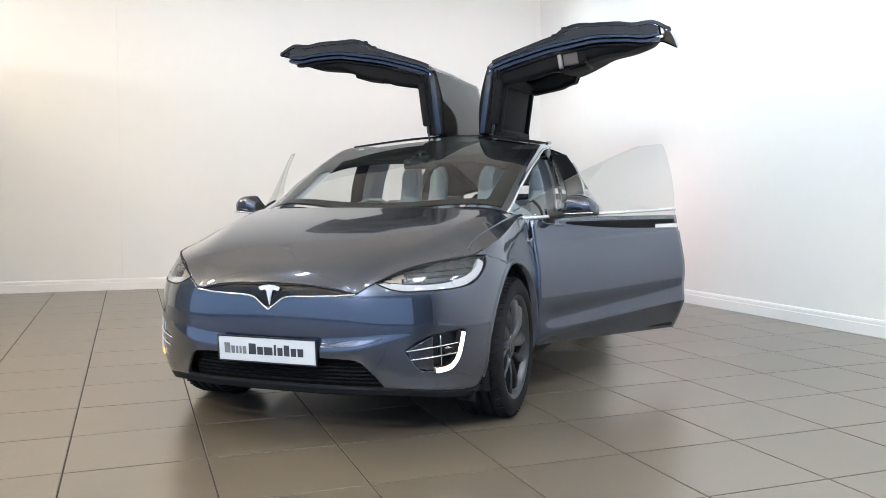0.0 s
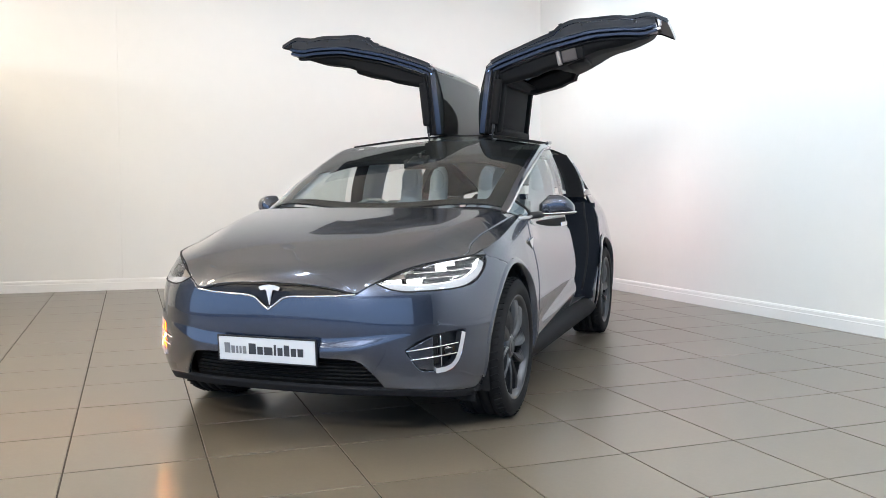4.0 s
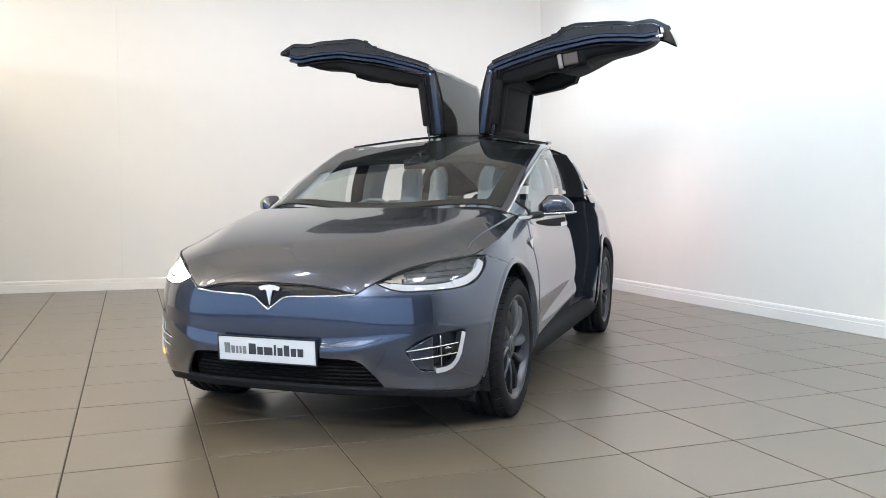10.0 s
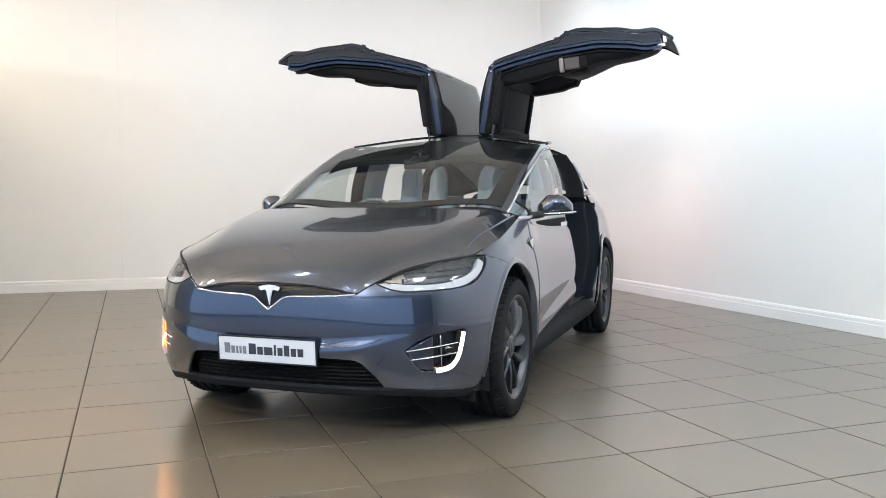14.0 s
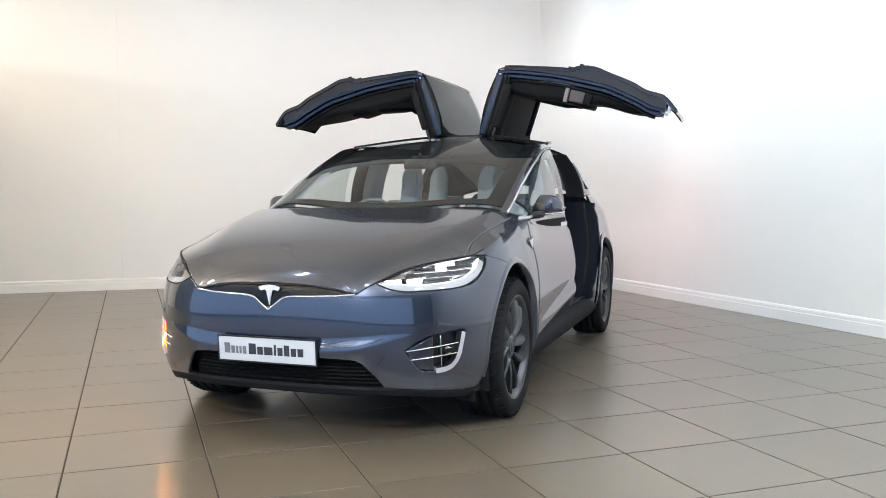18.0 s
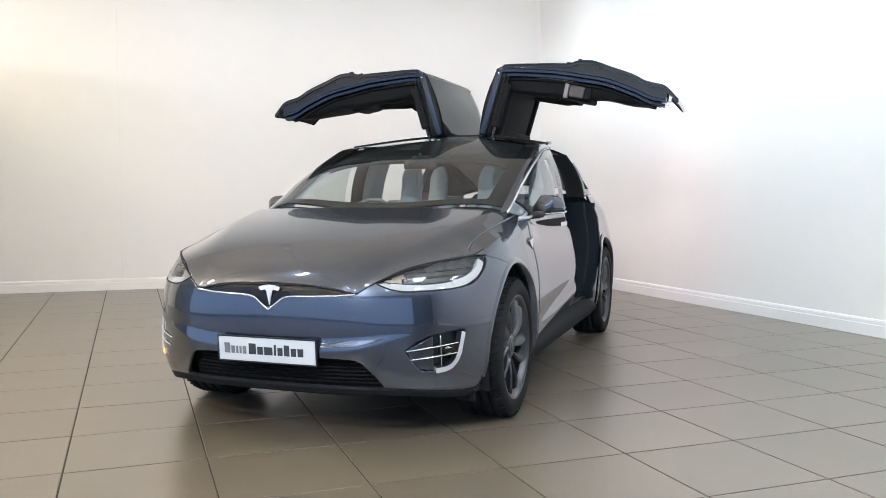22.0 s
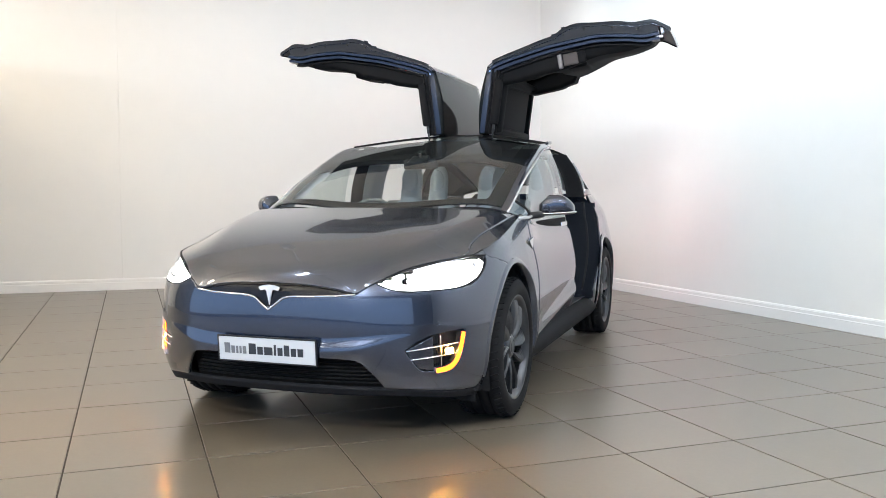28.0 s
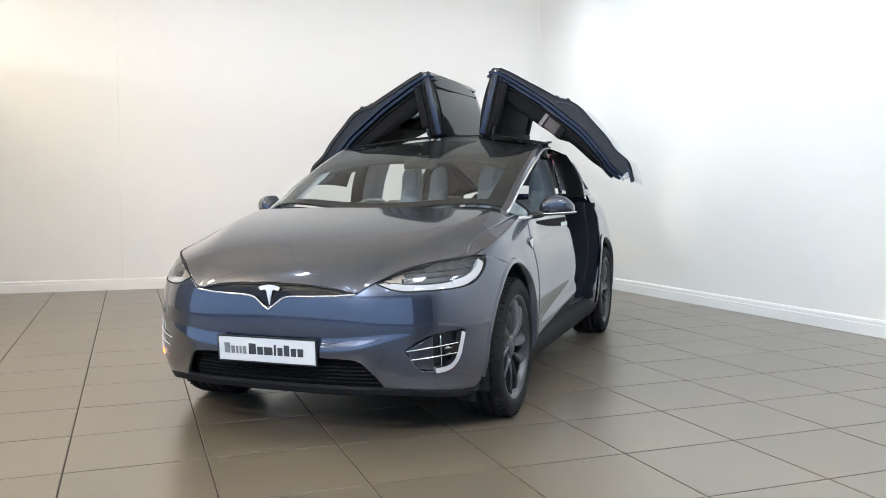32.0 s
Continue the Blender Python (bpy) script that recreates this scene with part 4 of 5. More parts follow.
    part("black_panel", sided(skin(shell, span(0.69, 0.745, 6), span(0.36, 0.538, 14), offset=-0.03, rim=0.01), side), GLOSS_BLACK, fog)
    c, n = skin_frame(0.80, 0.452, 0.03, side)
    bulb = part("fog_lens", lathe([(0.0, 0.0), (0.012, 0.008), (0.016, 0.014), (0.012, 0.022), (0.0, 0.027)], 24, "Z"), CHROME, fog, m=Matrix.Translation(c) @ n.to_track_quat("Z", "Y").to_matrix().to_4x4())
    (a, n0), (b, n1) = skin_frame(0.775, 0.452, 0.022, side), skin_frame(0.825, 0.456, 0.022, side)
    bulb = drum(a, b, n0 + n1, 0.022, (LAMP_CHROME, GLOW_BULB, GLOW_FOG), fog, "bulb_" + word)
    # black cup added to block glow from the bulb's turned-away lit face
    mb, ring = bulb.matrix_basis.copy(), ((-1, -1), (1, -1), (1, 1), (-1, 1))
    cup = loft([[mb @ Vector((x * 0.030 * s, y, z * 0.0155 * s)) for x, z in ring] for y, s in ((0.010, 1.0), (-0.019, 1.0), (-0.019, 0.01))], close=True)
    part("glow_trap", cup, LINER, fog)
    # parking sensor in the bumper
    c, n = skin_frame(0.726, 0.591, 0.0, side)
    part("parking_sensor", lathe([(-0.004, 0.012), (0.001, 0.0115), (0.0012, 0.0095), (-0.0005, 0.009), (0.0008, 0.008), (0.001, 0.0)], 24, "Z"), PAINT, car, m=Matrix.Translation(c) @ n.to_track_quat("Z", "Y").to_matrix().to_4x4())


# ---- glasshouse ----
def roof_edge(v):
    """Where the wing-door openings begin, across the roof."""
    return 1.64 + 0.46 * max(0.0, 1 - max(0.0, abs(v) - 0.2) / 0.8) ** 1.15


screen_keep = lambda p, u, v: max(abs(v) - 0.968, u - (roof_edge(v) - 0.105), 0.452 - u)
glass = part("windscreen", skin(canopy, span(0.43, 2.1, 60), span(-1, 1, 60), keep=screen_keep, rim=0.004, outward=-1), SCREEN_GLASS, car, "large raked windscreen running up into the roof")
glass.visible_shadow = False
inner_keep = lambda p, u, v: -1 if (abs(v) < 0.85 and 0.52 < u < roof_edge(v) - 0.11) else 1
part("frit_border", skin(canopy, span(0.43, 2.1, 70), span(-1, 1, 70), keep=lambda p, u, v: max(abs(v) - 0.972, u - (roof_edge(v) - 0.026), 0.447 - u), holes=[inner_keep], offset=-0.005, rim=0, outward=-1), FRIT, glass)
# opening lip across the roof, both wings
lip_pts = [canopy(roof_edge(v) - 0.03, v) for v in span(-1, 1, 60)]
part("roof_gutter", tube([p + Vector((0, 0.05, -0.068)) for p in lip_pts], 0.05, 10), GLOSS_BLACK, car, "black gutter along the front of the door openings")
part("roof_edge_seal", tube([p + Vector((0, 0.0, 0.002)) for p in lip_pts], 0.009, 8), SEAL, car)
spine = skin(canopy, span(1.9, 3.15, 24), span(-0.2, 0.2, 10), rim=0.03, outward=-1)
part("roof_spine", spine, GLOSS_BLACK, car, "gloss black roof spine between the wing doors")
rear_roof = skin(canopy, span(3.1, 4.1, 20), span(-1, 1, 30), rim=0.02, outward=-1)
part("rear_roof", rear_roof, GLOSS_BLACK, car)
part("rear_lining", skin(canopy, span(3.1, 4.06, 12), span(-0.95, 0.95, 20), offset=-0.035, rim=0, outward=-1), HEADLINING, car)
part("cowl", loft([[canopy(0.437, v) + Vector((0, -0.08, -0.04)) for v in span(-1, 1, 24)], [canopy(0.45, v) + Vector((0, 0.01, -0.02)) for v in span(-1, 1, 24)]]), LINER, car, "black plastic cowl below the windscreen")
bonnet_gap = [hood2(1.832, v) + Vector((0, 0.004, -0.006)) for v in span(0.1, 1.9, 40)]
part("bonnet_rear_seal", tube(bonnet_gap, 0.007, 6), SEAL, car)

for side in (1, -1):
    # windscreen pillar, painted, and chrome arch over the side glass
    pil = skin(lambda y, v: canopy(y, v), span(0.38, 1.70, 40), span(0.968, 1.0, 4), rim=0, outward=-1)
    pil2 = skin(lambda y, k: flank_glass(y, k), span(0.40, 1.70, 40), span(0.93, 1.0, 4), rim=0, outward=1, keep=None)
    part("windscreen_pillar", sided(pil, side), PAINT, car)
    part("pillar_trim", sided(pil2, side), PAINT, car)
    part("shut_line", sided(tube([hood(u, shut(u) - 0.002) + Vector((0, 0, -0.001)) for u in span(0.36, 1.83, 110)], 0.0018, 6), side), SEAL, car)
    arch = [flank_glass(y, 0.93) + Vector((0.004, 0, 0)) for y in span(0.40, 1.70, 34)]
    part("window_chrome", sided(tube(arch, 0.0075, 8), side), BRIGHT_TRIM, car, "bright chrome arch over the side window")
    rail = [flank_glass(y, 1.0) + Vector((0, 0, 0.0)) for y in span(1.66, 1.84, 4)]
    part("rail_end", sided(tube(rail, 0.012, 8), side), PAINT, car)
    # body pillar behind the front door, dark jamb
    pillar = loft([[flank_glass(y, k) + Vector((-dx, 0, 0)) for k in span(-0.1, 1, 12)] for y, dx in ((1.75, 0.02), (1.79, 0.03), (1.85, 0.05), (1.90, 0.06), (1.95, 0.09))])
    part("body_pillar", sided(pillar, side), GLOSS_BLACK, car)
    jamb = loft([[Vector((shell(CORNER + 1.69, z)[0] - dx, 1.68 + dy, z)) for z in span(0.30, 1.08, 14)] for dx, dy in ((0.03, -0.02), (0.05, 0.05), (0.07, 0.30), (0.10, 0.34), (0.22, 0.36))])
    part("door_jamb", sided(jamb, side), LINER, car)
    # sill with bright tread strip
    sill = loft([[Vector((x, y, z)) for y in span(0.42, 2.60, 20)] for x, z in ((0.70, 0.365), (0.86, 0.37), (0.93, 0.352), (0.958, 0.32), (0.962, 0.265), (0.93, 0.215), (0.75, 0.20))])
    part("sill", sided(sill, side), CLADDING, car, "dark grey sill below the doors")
    strip = box_bm(0.09, 0.75, 0.004, (0.86, 2.08, 0.374), bevel=0.001)
    part("sill_plate", sided(strip, side), SATIN, car, smooth=False)
    # rear quarter with wheel opening
    def haunch(u, z):
        x, y, z = shell(u, z)
        over = max(0.0, z - 0.96) / 0.19
        return (x - 0.085 * over * over * ease(2.3, 3.0, y), y, z + 0.035 * over * over * ease(2.4, 3.2, y))
    quarter = skin(haunch, span(CORNER + 2.42, CORNER + 4.05, 70), span(0.25, 1.15, 54), holes=[ring_side(2.965, WHEEL_Z, 0.468), lambda p, u, v: -1 if (p[1] < 2.42 + 0.62 * max(0, (v - 0.42) / 0.7)) else 1], rim=0.02)
    part("rear_quarter", sided(quarter, side), PAINT, car)
    rear_jamb = loft([[Vector((shell(CORNER + 2.5, min(1.1, z))[0] - dx, 2.44 + 0.62 * max(0, (z - 0.42) / 0.7) + dy, z)) for z in span(0.36, 1.12, 14)] for dx, dy in ((0.012, 0.0), (0.03, -0.06), (0.09, -0.07), (0.11, -0.14), (0.34, -0.20))])
    part("rear_door_jamb", sided(rear_jamb, side), JAMB_SATIN, car, "dark blue painted door jamb")
    seal_path = [Vector((shell(CORNER + 2.5, min(1.1, z))[0] - 0.1, 2.36 + 0.62 * max(0, (z - 0.42) / 0.7), z)) for z in span(0.38, 1.12, 12)]
    part("rear_door_seal", sided(tube(seal_path, 0.016, 8), side), SEAL, car)
    # rear pillar and quarter window
    rear_pillar = skin(flank_glass, span(2.72, 4.0, 30), span(0.0, 1.0, 14), holes=[lambda p, u, v: -1 if u < 2.98 + 0.06 * v else 1, poly_side(((3.12, 0.16), (3.14, 0.8), (3.5, 0.8), (3.75, 0.16)))], rim=0.02)
    part("rear_pillar", sided(rear_pillar, side), GLOSS_BLACK, car)
    part("quarter_window", sided(skin(flank_glass, span(3.0, 3.8, 10), span(0.1, 0.85, 8), offset=-0.008, rim=0), side), FRIT, car)
    part("quarter_chrome", sided(tube([flank_glass(3.05 + 0.01 * k, 0.10 + 0.72 * k / 10) for k in range(11)], 0.011, 6), side), BRIGHT_TRIM, car)
    rp = loft([[flank_glass(2.98 + 0.06 * k, k) + Vector((-dx, dy, 0)) for k in span(0, 1, 12)] for dx, dy in ((0.0, 0.0), (0.02, -0.05), (0.10, -0.06), (0.12, -0.16))])
    part("rear_pillar_jamb", sided(rp, side), LINER, car)
    tail_a, tail_b = Vector((0.46, 4.150, 0.98)), Vector((0.76, 4.108, 0.98))
    tail = part("tail_lamp", sided(tube([tail_a.lerp(tail_b, k) + Vector((0, -0.02, 0)) for k in span(0, 1, 6)], 0.045, 10), side), GLOSS_BLACK, car, "red tail lamp")
    a, b = (Vector((p.x * side, p.y + 0.06, p.z)) for p in (tail_a, tail_b))
    drum(a, b, Vector((0.5 * side, 1, 0)), 0.05, (RED_LENS, GLOW_RED, GLOW_RED), tail, "tail")
    # roof side rail above the wing-door opening is open; inner shut face along the spine
    part("hinge_channel", sided(loft([[canopy(y, v) + Vector((0, 0, dz)) for y in span(1.95, 3.12, 12)] for v, dz in ((0.2, 0.0), (0.21, -0.07), (0.34, -0.075))]), side), TRIM_BLACK, car)
tailgate = loft([[Vector((x * (1 - 0.36 * k ** 3), 4.05 + 0.10 * math.cos(x * 1.4), 0.3 + 0.9 * k)) for x in span(-0.86, 0.86, 20)] for k in span(0, 1, 10)])
part("tailgate", tailgate, PAINT, car)
# ---- cabin ----
part("cabin_floor", box_bm(1.66, 3.6, 0.04, (0, 2.25, 0.36)), LINER, car, smooth=False)
part("bulkhead", box_bm(1.6, 0.04, 0.75, (0, 0.42, 0.68)), LINER, car, smooth=False)
dash_rows = []
for x in span(-0.78, 0.78, 24):
    hump = 0.02 * math.exp(-((x + 0.38) / 0.2) ** 2)
    dash_rows.append([Vector((x, y, z + (hump if 0.7 < y < 0.95 else 0))) for y, z in ((0.36 + 0.3 * (x / 0.8) ** 2, 1.035), (0.66, 1.062), (0.84, 1.062), (0.93, 1.03), (0.95, 0.95), (0.88, 0.80), (0.84, 0.55))])
dash = loft(dash_rows)
bmesh.ops.recalc_face_normals(dash, faces=dash.faces[:])
part("dashboard", dash, DASH, car, "dark grey dashboard")
wheel_bm = tube([Vector((0.185 * math.cos(a), 0, 0.185 * math.sin(a))) for a in span(0, 2 * math.pi, 32)[:-1]], 0.016, 8, closed=True)
steer = part("steering_wheel", joined(wheel_bm, box_bm(0.12, 0.05, 0.11, (0, 0.01, -0.01), bevel=0.02), box_bm(0.34, 0.02, 0.03, (0, 0, 0)), box_bm(0.035, 0.02, 0.17, (0, 0, -0.09))), DASH, car, m=pose(-0.38, 1.06, 0.99, -24, 0, 0))
part("touch_screen", box_bm(0.26, 0.02, 0.36, (0, 0.93, 0.95), bevel=0.006, turn=Matrix.Rotation(radians(-14), 4, "X")), GLOSS_BLACK, car, smooth=False)


def seat(name, x, y, tilt=-14, wide=0.50):
    """A bucket seat: cushion, one-piece back with built-in head rest, base."""
    root = new(name)
    root.parent = car
    root.matrix_basis = pose(x, y, 0.38)
    cush = box_bm(wide, 0.52, 0.16, (0, -0.05, 0.24), bevel=0.055)
    part("cushion", cush, LEATHER, root)
    part("base", box_bm(0.40, 0.42, 0.18, (0, 0, 0.08), bevel=0.02), DASH, root)
    rows = []
    for k in span(0, 1, 22):
        z = 0.26 + 0.80 * k
        neck = min(1, max(0, (k - 0.50) / 0.15))
        half = (wide * 0.5 * (1 - neck * neck * (3 - 2 * neck)) + 0.080 * neck * neck * (3 - 2 * neck)) * math.sqrt(max(0.05, 1 - max(0, (k - 0.74) / 0.27) ** 3))
        d = 0.075 if k < 0.62 else 0.06
        yy = 0.20 + math.tan(radians(-tilt)) * (z - 0.26)
        ring = []
        for a in span(0, 2 * math.pi, 24)[:-1]:
            ca, sa = math.cos(a), math.sin(a)
            px = half * (abs(ca) ** (0.55 if k < 0.6 else 0.8)) * (1 if ca > 0 else -1)
            py = d * (abs(sa) ** 0.7) * (1 if sa > 0 else -1)
            bolster = -0.045 * (abs(px) / half) ** 3 if k < 0.62 else 0
            ring.append(Vector((px, yy + py + bolster, z)))
        rows.append(ring)
    bm = loft(rows, close=True)
    bm.faces.new([v for v in bm.verts[-24:]])
    bmesh.ops.recalc_face_normals(bm, faces=bm.faces[:])
    part("backrest", bm, LEATHER, root)
    yh = 0.20 + math.tan(radians(-tilt)) * 0.66 - 0.062
    pad = bmesh.new()
    bmesh.ops.create_uvsphere(pad, u_segments=20, v_segments=12, radius=1)
    pad.transform(Matrix.Translation((0, yh + 0.012, 0.925)) @ Matrix.Diagonal((0.066, 0.045, 0.105, 1)))
    part("head_pad", pad, LEATHER, root, "padded head rest")
    part("back_shell", box_bm(wide * 0.86, 0.03, 0.5, (0, 0.37, 0.52), bevel=0.014, turn=Matrix()), DASH, root)
    return root


seat("front_seat", 0.37, 1.50)
seat("front_seat", -0.37, 1.50)
for x in (-0.45, 0.0, 0.45):
    seat("rear_seat", x, 2.34, wide=0.44)
part("mirror_stalk", tube([Vector((0, 1.07, 1.475)), Vector((0, 1.08, 1.415))], 0.014, 8), TRIM_BLACK, car)
part("rear_view_mirror", box_bm(0.25, 0.035, 0.072, (0, 1.09, 1.405), bevel=0.016), TRIM_BLACK, car, "black interior mirror")
part("sensor_cover", box_bm(0.13, 0.14, 0.03, (0, 1.05, 1.425), bevel=0.012, turn=Matrix.Rotation(radians(24), 4, "X")), TRIM_BLACK, car)
part("centre_console", box_bm(0.26, 1.0, 0.30, (0, 1.35, 0.53), bevel=0.03), DASH, car)
part("rear_partition", box_bm(1.4, 0.05, 0.55, (0, 3.35, 0.66), bevel=0.02), HEADLINING, car)
for side in (1, -1):
    inside = loft([[Vector(((flank_glass(y, k).x - dx) * side, y, flank_glass(y, k).z)) for k in span(-0.2, 1, 10)] for y, dx in ((1.80, 0.10), (1.86, 0.115), (1.96, 0.115), (1.965, 0.20))])
    part("pillar_lining", inside, HEADLINING, car)
    # lining of the windscreen pillar
    near = 0.82 if side < 0 else 0.88
    post = loft([[(canopy(u, (0.965 + (near + 0.05 * max(0, u - 0.9) / 0.2 - 0.965) * k)) + Vector((-0.01 * k, 0.02, -0.022 - 0.02 * k))) for k in span(0, 1, 6)] for u in span(0.46, 1.30, 24)])
    part("post_lining", sided(post, side), HEADLINING, car)
# dark sheet added for the upper glass's tint and dark reflections, front edge curved
dark_sheet = skin(canopy, span(0.9, 2.06, 40), span(-0.95, 0.95, 50), keep=lambda p, u, v: max(1.15 - 0.06 * (v / 0.7) ** 4 - u, u - (roof_edge(v) - 0.07)), offset=-0.03, rim=0.03, outward=-1)
part("dark_glass_backing", dark_sheet, LINER, car, "dark sheet below the upper glass, added for its dark reflections")

# ---- front doors: skin, trim panel, glass, handle, belt chrome, mirror ----
HINGE = Vector((0.93, 0.45, 0.0))
DOORS, PANES, MIRRORS = {}, {}, {}
for side, word in ((1, "left"), (-1, "right")):
    home = Matrix.Translation((HINGE.x * side, HINGE.y, 0))
    def put(bm):
        bm.transform(Matrix.Translation((-HINGE.x, -HINGE.y, 0)))
        return sided(bm, side)
    skin_bm = skin(shell, span(CORNER + 0.478, CORNER + 1.70, 46), span(0.30, 1.055, 84), holes=[lambda p, u, v: (smooth_table(BELT_Z, p[1]) - 0.012) - v], rim=0.02)
    door = part("front_door", put(skin_bm), PAINT, car, "front door closing, with a mirror", m=home)
    DOORS[word] = (door, side)
    part("inner_shell", put(slab(((0.50, 0.32), (1.67, 0.32), (1.67, 1.03), (0.50, 1.03)), 0.05, "YZ", 0.845, bevel=0.012)), LINER, door, smooth=False)
    part("door_trim", put(box_bm(0.05, 1.0, 0.6, (0.835, 1.06, 0.68), bevel=0.02)), DASH, door)
    part("shut_face", put(loft([[Vector((shell(CORNER + 1.69, z)[0] - dx, 1.695, z)) for z in span(0.31, 1.04, 12)] for dx in (0.003, 0.12)])), JAMB, door)
    belt = [Vector((shell(CORNER + y, 1.06)[0] + 0.006, y, smooth_table(BELT_Z, y))) for y in span(0.40, 1.69, 24)]
    part("belt_chrome", put(tube(belt, 0.010, 8)), BRIGHT_TRIM, door, "chrome strip along the window foot")
    hx = shell(CORNER + 1.55, 0.985)[0]
    part("handle", put(box_bm(0.012, 0.20, 0.030, (hx + 0.003, 1.59, 0.985), bevel=0.005)), CHROME, door, "flush chrome door handle", smooth=False)
    # dark tube added so that the hinge gap looks shaded
    part("gap_filler", sided(tube([Vector((shell(CORNER + 0.474, z)[0] - 0.016, 0.474, z)) for z in span(0.32, 1.03, 14)], 0.015, 8), side), SEAL, car)
    # side camera wedge on the wing, beside the door
    wedge = slab(((0.375, 0.925), (0.475, 0.945), (0.458, 0.872)), 0.016, "YZ", shell(CORNER + 0.43, 0.91)[0] - 0.004, bevel=0.004)
    part("side_marker", sided(wedge, side), CHROME, car, "small chrome wedge-shaped side marker", smooth=False)
    pane_keep = lambda p, u, v: max(u - 1.685, 0.56 - u, v - 0.93)
    pane = part("window_pane", put(skin(flank_glass, span(0.5, 1.71, 34), span(-0.35, 0.95, 20), keep=pane_keep, rim=0.004)), SIDE_GLASS, door, "clear frameless side window")
    pane.visible_shadow = False
    PANES[word] = pane
    fixed = part("quarter_light", put(skin(flank_glass, span(0.41, 0.57, 8), span(0.0, 0.93, 12), rim=0.003)), SIDE_GLASS, door)
    fixed.visible_shadow = False
    part("division_bar", put(tube([flank_glass(0.565, k) for k in span(0, 0.92, 8)], 0.008, 6)), SEAL, door)
    # folding mirror
    pivot = Vector((0.93, 0.70, 1.10))
    rows = []
    for k in span(0, 1, 16):
        x = 0.0 + 0.215 * k
        top = 0.092 * (1 - max(0, (k - 0.45) / 0.55) ** 2.4 * 0.72) * min(1, 0.35 + 2.4 * k)
        low = -0.040 + 0.012 * k
        dep = 0.085 * math.sqrt(max(0.02, 1 - max(0, (k - 0.5) / 0.5) ** 3)) * min(1, 0.5 + 2 * k)
        ring = []
        for a in span(0, 2 * math.pi, 20)[:-1]:
            ca, sa = math.cos(a), math.sin(a)
            yv = -dep * max(0, ca) ** 0.75 + 0.035 * max(0, -ca) ** 0.4
            zm, hz = (top + low) / 2, (top - low) / 2
            ring.append(Vector((x, yv + 0.02, zm + hz * (abs(sa) ** 0.8) * (1 if sa > 0 else -1))))
        rows.append(ring)
    head = loft(rows, close=True)
    head.faces.new(head.verts[-20:])
    head.verts.ensure_lookup_table()
    head.faces.new(head.verts[:20])
    bmesh.ops.recalc_face_normals(head, faces=head.faces[:])
    head.normal_update()
    for f in head.faces:
        c = f.calc_center_median()
        f.material_index = 2 if f.normal.y > 0.75 and c.y > 0.03 else 1 if c.z < -0.022 or c.x < 0.012 else 0
    rim_line = tube([Vector((0.01 + 0.21 * k, 0.02 - 0.088 * math.sin(math.pi * (0.15 + 0.72 * k)) ** 0.7, -0.026 + 0.012 * k)) for k in span(0, 1, 14)], 0.006, 6)
    me = bpy.data.meshes.new("scratch")
    rim_line.to_mesh(me)
    rim_line.free()
    nf = len(head.faces)
    head.from_mesh(me)
    head.faces.ensure_lookup_table()
    for f in head.faces[nf:]:
        f.material_index = 3
    off = pivot - Vector((HINGE.x, HINGE.y, 0))
    mm = Matrix.Translation((off.x * side, off.y, off.z))
    mirror = part("door_mirror", sided(head, side), (PAINT, TRIM_BLACK, CHROME, CHROME), door, "painted folding mirror with a chrome lower edge", m=mm)
    MIRRORS[word] = (mirror, off, side)
    part("mirror_foot", put(tube([Vector((0.895, 0.62, 1.065)), Vector((0.94, 0.695, 1.072))], 0.022, 8, flat=1.6)), TRIM_BLACK, door)


# ---- wing doors: upper leaf on the roof hinge, lower leaf on its outer edge ----
LEAF_HINGE = Vector((0.147, 1.95, 1.662))
LEAF = 0.52
OUTER = ((0.0, 0.0), (0.05, 0.030), (0.30, 0.076), (0.51, 0.108), (0.555, 0.112), (0.60, 0.140), (0.715, 0.160), (0.85, 0.138), (1.03, 0.106), (1.145, 0.072), (1.25, 0.066), (1.39, -0.022))
MIDDLE = ((0.0, -0.045), (0.06, -0.012), (0.31, 0.023), (0.53, 0.040), (0.79, 0.040), (1.06, -0.003), (1.22, -0.042), (1.385, -0.04))
INNER = ((0.02, -0.12), (0.10, -0.155), (0.35, -0.155), (0.41, -0.142), (0.58, -0.132), (0.75, -0.105), (0.855, -0.092), (1.05, -0.104), (1.20, -0.088), (1.27, -0.046))
LEAVES = {}


def rear_of(x):
    """How far back the lower leaf reaches at x along it."""
    return smooth_table(((0.0, 1.20), (0.3, 1.17), (0.7, 1.02), (1.0, 0.80), (1.2, 0.72), (1.39, 0.66)), x)


